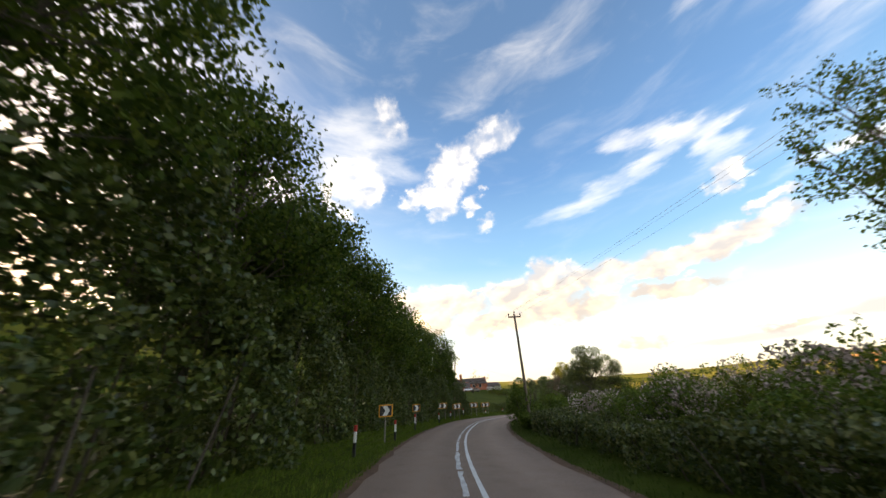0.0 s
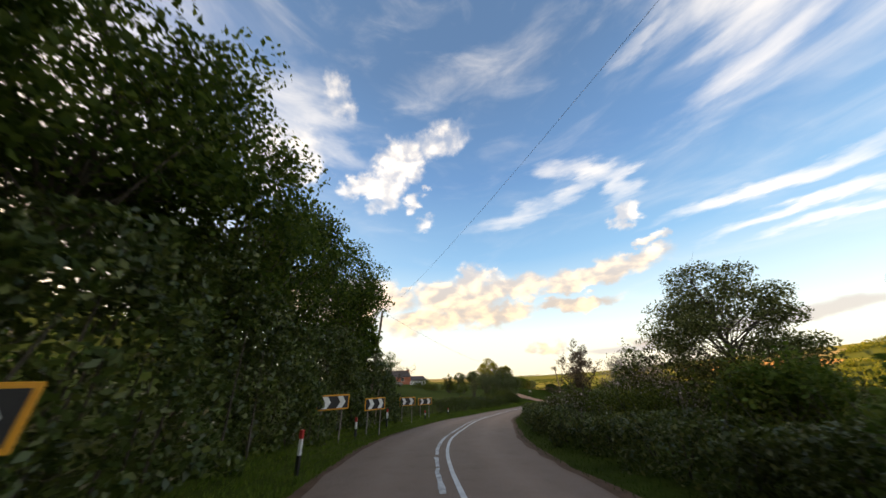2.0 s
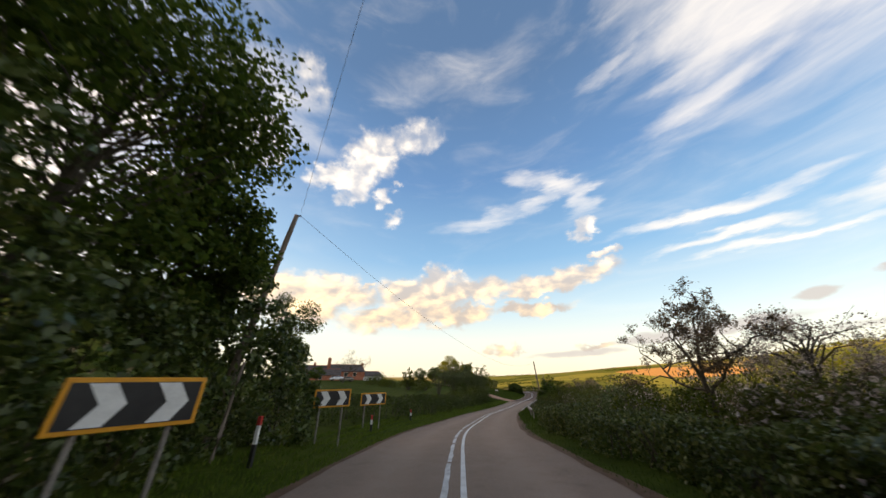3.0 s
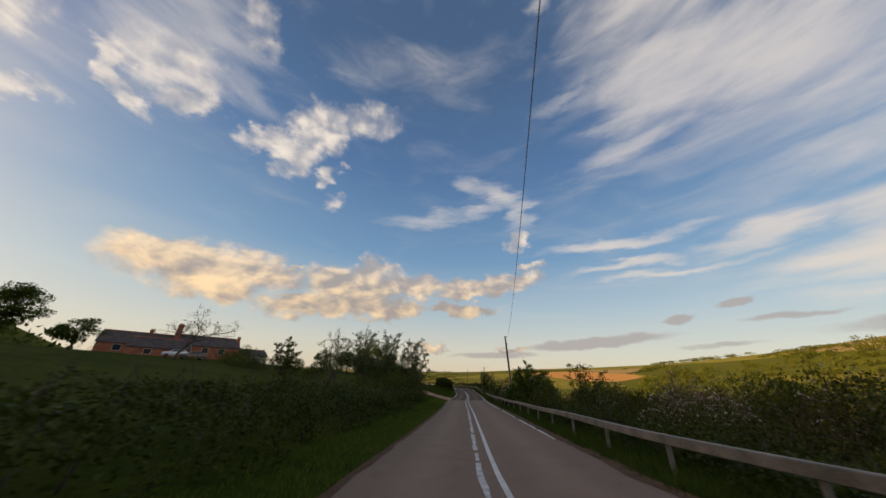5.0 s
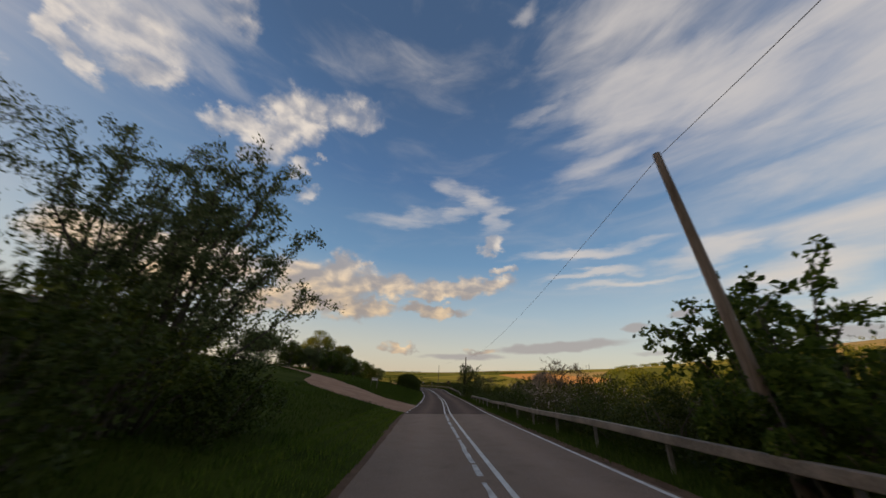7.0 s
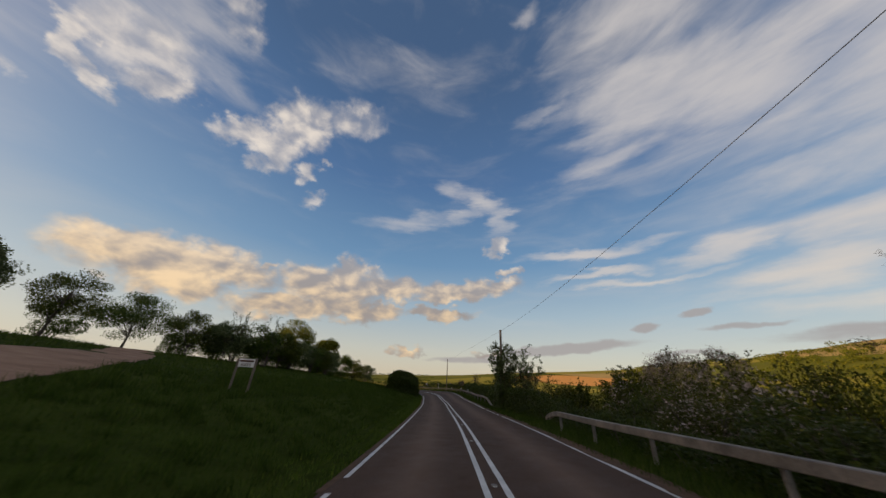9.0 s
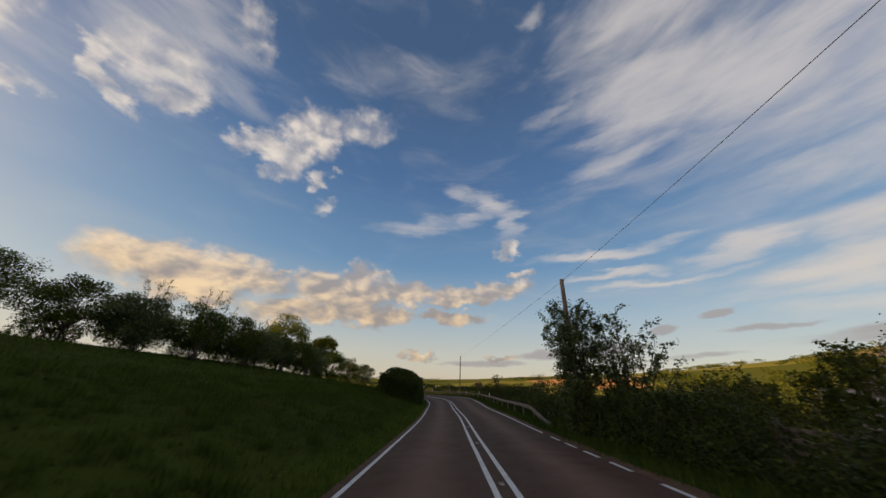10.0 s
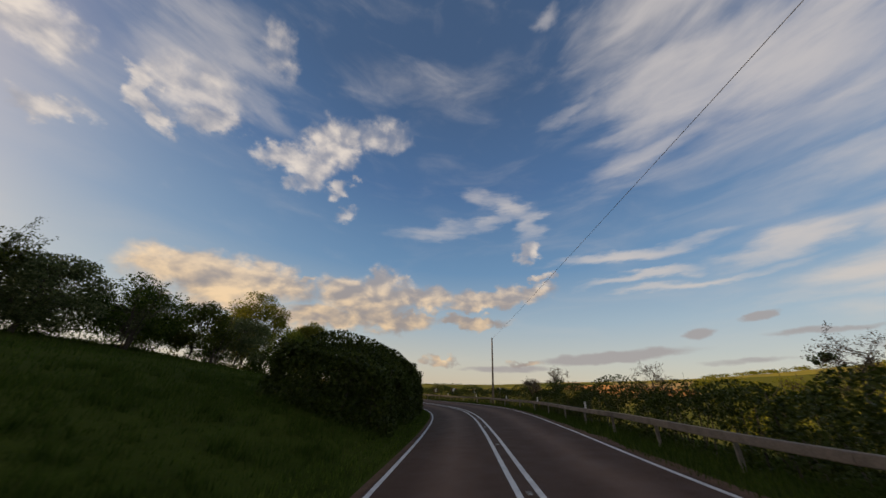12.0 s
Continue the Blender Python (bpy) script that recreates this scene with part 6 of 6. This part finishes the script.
sprayed("elm_thicket", 31.8, 145.6, -1.3, 2.3, "elm suckers with long reaching leafy sprays", stems=15, leaves=10500, size=0.12, mat=L_IVY, low=0.1, twigs=15, dome=0.42, elong=1.7)
for s in (148.0, 154.5):
    hedge("bramble_bank", s, s + 6.5, 4.7, 7.2, (lambda a: np.interp(a, [147, 149, 156, 161], [1.6, 1.75, 1.6, 1.2])), "dark square-cut hedge beside a field opening", 300, 0.105, L_TRIM, 0.35, "bramble banks", 2, True, clumped=0.5)
for x, y, top, r in ((38.4, 141.0, -3.2, 1.9), (41.2, 141.6, -2.1, 2.0), (36.0, 143.6, -4.3, 1.7)):
    sprayed("field_elder", x, y, top, r, "green elder bush beside the great hawthorn", "bush", stems=14, leaves=9000, size=0.15, mat=L_BUSH, low=0.05, twigs=16, dome=0.4, reach=0.34, elong=1.6, group="elders by the field opening")
for s in np.arange(162, 230, 8):
    hedge("bramble_bank", s, s + 8, half_right(s) + 2.3, half_right(s) + 5.4, (lambda a: 2.0 + 0.25 * np.sin(a * 0.7)), "bramble and grass bank behind the rail", 170, 0.12, L_TRIM, 0.5, "bramble banks", 2, False, 0.6)
for x, y, top, r in ((50.3, 192.7, -1.9, 2.4), (53.1, 182.3, -1.2, 2.8), (47.7, 167.8, -2.3, 3.2), (44.0, 186.5, -3.6, 1.6)):
    bare_tree("bare_thorn", x, y, top - ground_z(x, y), r, "dark bare thorn tree beyond the rail", buds=2600, size=0.08, mat=L_DRY, trunk=0.10, levels=5, group="bare thorns beyond the rail")
bush("dark_clump", 47.9, 168.6, 0.8, 0.45, "dark round mistletoe clump in a thorn tree", 900, 0.09, L_IVY, "plant", 4, 6, lift=-3.9 - ground_z(47.9, 168.6))
for x, y, h, r in ((42.0, 160.5, 2.0, 2.0), (39.5, 156.0, 2.0, 1.8), (44.5, 181.5, 1.8, 1.8), (47.5, 170.0, 2.2, 2.2), (37.5, 151.0, 2.2, 2.0), (49.0, 192.0, 1.8, 1.8)):
    bush("scrub_bush", x, y, h, r, "rough scrub bush beyond the bend", 4200, 0.11, L_HEDGE, "bush", 8, 14, 12, "scrub beyond the bend")

x, y = 42.9, 138.8
gz = ground_z(x, y)
t = sprayed("great_hawthorn", x, y, -0.7, 2.5, "great round hawthorn grey-pink with blossom", stems=22, leaves=11000, size=0.12, mat=L_HEDGE, low=0.1, twigs=18, dome=0.5, reach=0.28, elong=1.6, thick=0.06)
crown = clump_points((0, 0, -4.4 - gz), (2.75, 2.75, 3.2), 13000, 0.6) + rng.normal(size=(13000, 3)) * 0.2
leaf_mesh("blossom", crown[crown[:, 2] > -6.6 - gz], 0.10, L_MAY, t, 0.0, 1.1, "grey-pink may blossom")
for s in np.arange(62, 150, 8.0):
    hedge("bramble_bank", s, s + 8, half_right(s) + 1.7, half_right(s) + 5.0, (lambda a: 0.72 + 0.16 * np.sin(a * 0.8)), "low dark brambles and weeds behind the rail", 170, 0.11, L_TRIM, 0.5, "bramble banks", 5)
    hedge("bramble_bank", s, s + 8, half_right(s) + 5.0, half_right(s) + 10.0, (lambda a: 1.0 + 0.3 * np.sin(a * 0.5)), "rough brambles between the rail and the scrub", 75, 0.15, L_HEDGE, 0.6, "bramble banks", 4)

for s, o, up, r, m, lb in ((150.0, 8.8, 2.5, 2.2, L_HEDGE, "tangled green hedge bush beside a field opening"), (153.5, 12.0, 2.0, 2.4, L_BUSH, "tangled green hedge bush beside a field opening"), (159.0, 11.5, 1.8, 2.3, L_HEDGE, "dark scrub bush behind the bramble bank"), (164.5, 12.5, 1.7, 2.4, L_TRIM, "dark scrub bush behind the bramble bank"), (170.5, 12.0, 1.7, 2.4, L_HEDGE, "dark scrub bush behind the bramble bank"), (177.0, 12.5, 1.6, 2.4, L_TRIM, "dark scrub bush behind the bramble bank")):
    p = on_road(s, o)
    bush("scrub_bush", p.x, p.y, (LINE_z(s) + up - ground_z(p.x, p.y)) * 1.15, r, lb, 5500, 0.12, m, "bush", 10, 18, 14, "scrub beyond the bend")


# ---- right: belt of scrub on the slope below the road ----
KIN = []
for k, (m, bl, h, r, lb) in enumerate(((L_HEDGE, 2600, 3.4, 2.4, "tangled hawthorn with fading pink blossom"), (L_BUSH, 0, 3.2, 2.2, "green elder scrub on the slope"), (L_HEDGE, 0, 3.0, 2.4, "brown-green bramble scrub on the slope"), (L_DRY, 600, 3.0, 2.2, "bare brown blackthorn with a little blossom"))):
    KIN.append((2.5, 160.0, bush("slope_scrub", 40.0 + 6 * k, 120.0, h, r, lb, 4000 if k < 3 else 2200, 0.13, m, "bush", 14, 18, 22, "scrub on the slope", bl // 2)))
for k in range(56):
    s = 40 + k * 2.0
    o = 11.5 + 2.2 * (k % 3) + 4.5 * ((k * 7) % 4) / 3 + rng.uniform(-0.8, 0.8)
    p = on_road(s, o)
    gz = ground_z(p.x, p.y)
    q = (LINE_z(s) + (2.4 if k % 5 else 3.2) + rng.uniform(-0.4, 0.5) - gz) / 2.45
    copy_thing(KIN[(k * 5 + k // 4) % 4][2], pose(p.x, p.y, ground_z(p.x, p.y) - 0.1, 0, 0, rng.uniform(0, 360)) @ Matrix.Diagonal((1.05, 1.05, q, 1)))


# ---- far woods and hedgerows ----

def far_woods(name, spots, size, mat, label):
    pts = []
    for x, y, h, w, n in spots:
        z = ground_z(x, y)
        for k in range(4):
            c = (x + rng.normal() * w * 0.4, y + rng.normal() * w * 0.4, z + h * rng.uniform(0.35, 0.65))
            pts.append(clump_points(c, (w * 0.5, w * 0.5, h * 0.45), n // 4, 0.6))
    p = np.vstack(pts)
    leaf_mesh(name, p, size, mat, None, 0.0, 1.3, label, "stuff")["category"] = "woods"


spots = []
for k in range(950):
    az, r = radians(rng.uniform(52, 112)), rng.uniform(230, 1050)
    if noise.noise(Vector((math.sin(az) * r * 0.006, math.cos(az) * r * 0.006, 1.0))) > -0.2:
        spots.append((15 + math.sin(az) * r, 120 + math.cos(az) * r, rng.uniform(5, 9), rng.uniform(8, 16), 90))
far_woods("far_woods", spots, 2.2, L_SUN_TINT, "sunlit woods over the far hillside, their gold put into the leaf colour")
spots = []
for k in range(30):
    az, r = radians(rng.uniform(-5, 70)), rng.uniform(220, 1000)
    turn = radians(rng.uniform(40, 110))
    for j in range(int(rng.uniform(8, 20))):
        dx, dy = math.sin(az) * r + math.sin(turn) * j * 7, math.cos(az) * r + math.cos(turn) * j * 7
        # none before the ploughed field
        if not 36 < math.degrees(math.atan2(dx, dy)) < 49:
            spots.append((15 + dx, 120 + dy, rng.uniform(2.0, 5), 6, 48))
far_woods("far_hedgerows", spots, 1.4, L_BUSH, "dark hedgerows between the far fields")
spots = []
for k in range(70):
    spots.append((rng.uniform(-30, 45), rng.uniform(228, 262), rng.uniform(2.0, 3.0), 5, 100))
far_woods("far_hedgerows", spots, 0.5, L_HEDGE, "dark hedgerow beyond the second bend")
spots = []
for k in range(90):
    s = 46 + k * 1.5
    p = on_road(s, 25 + 5 * math.sin(k * 0.13) + rng.uniform(-1.5, 1.5))
    spots.append((p.x, p.y, LINE_z(s) + (1.7 + 0.9 * rng.uniform() + 1.2 * (k % 9 == 0)) - ground_z(p.x, p.y), 3.6, 170))
far_woods("field_hedgerow", spots, 0.26, L_HEDGE, "rough dark hedgerow along the foot of the slope")
# tree cover for the added hill that blocks the sun
spots = []
for k in range(150):
    spots.append((rng.uniform(-210, -100), rng.uniform(-40, 200), rng.uniform(5, 8), rng.uniform(8, 14), 70))
far_woods("far_woods", spots, 1.8, L_SYC, "dark woods over the added western hill")

# ---- verges ----
grass("verge_grass", -5, 60, -5.6, -2.7, 320, 0.12, "short green grass verge below the ivy hedge", L_VERGE)
grass("verge_grass", 60, 122, -4.9, -2.9, 260, 0.14, "rough grass verge beside the road", L_VERGE)
grass("bank_grass", 122, 131, -14, -3.1, 150, 0.15, "long grass on the roadside bank", width=0.012)
grass("bank_grass", 131, 200, -12, -3.1, 150, 0.15, "long grass on the roadside bank", width=0.012)
grass("bank_grass", 131, 200, -32, -12, 16, 0.22, "long grass on the roadside bank", width=0.03)
grass("verge_grass", 0, 60, 3.2, 4.9, 90, 0.13, "thin grass at the foot of the hedge")
grass("verge_grass", 60, 150, 3.1, 7.5, 130, 0.34, "weeds and grass round the guard rail")
grass("verge_grass", 150, 215, 3.4, 8.5, 110, 0.38, "weeds and grass round the guard rail")
grass("bank_tussocks", 124, 198, -15, -4.2, 75, 0.34, "rough tussocks of long grass on the bank", width=0.014, tuft=34)
grass("bank_grass", 96, 124, -13, -4.8, 110, 0.22, "long grass on the slope below the drive", width=0.014)
grass("verge_grass", 124, 200, -4.3, -3.1, 200, 0.11, "short green grass strip along the road edge", L_VERGE)
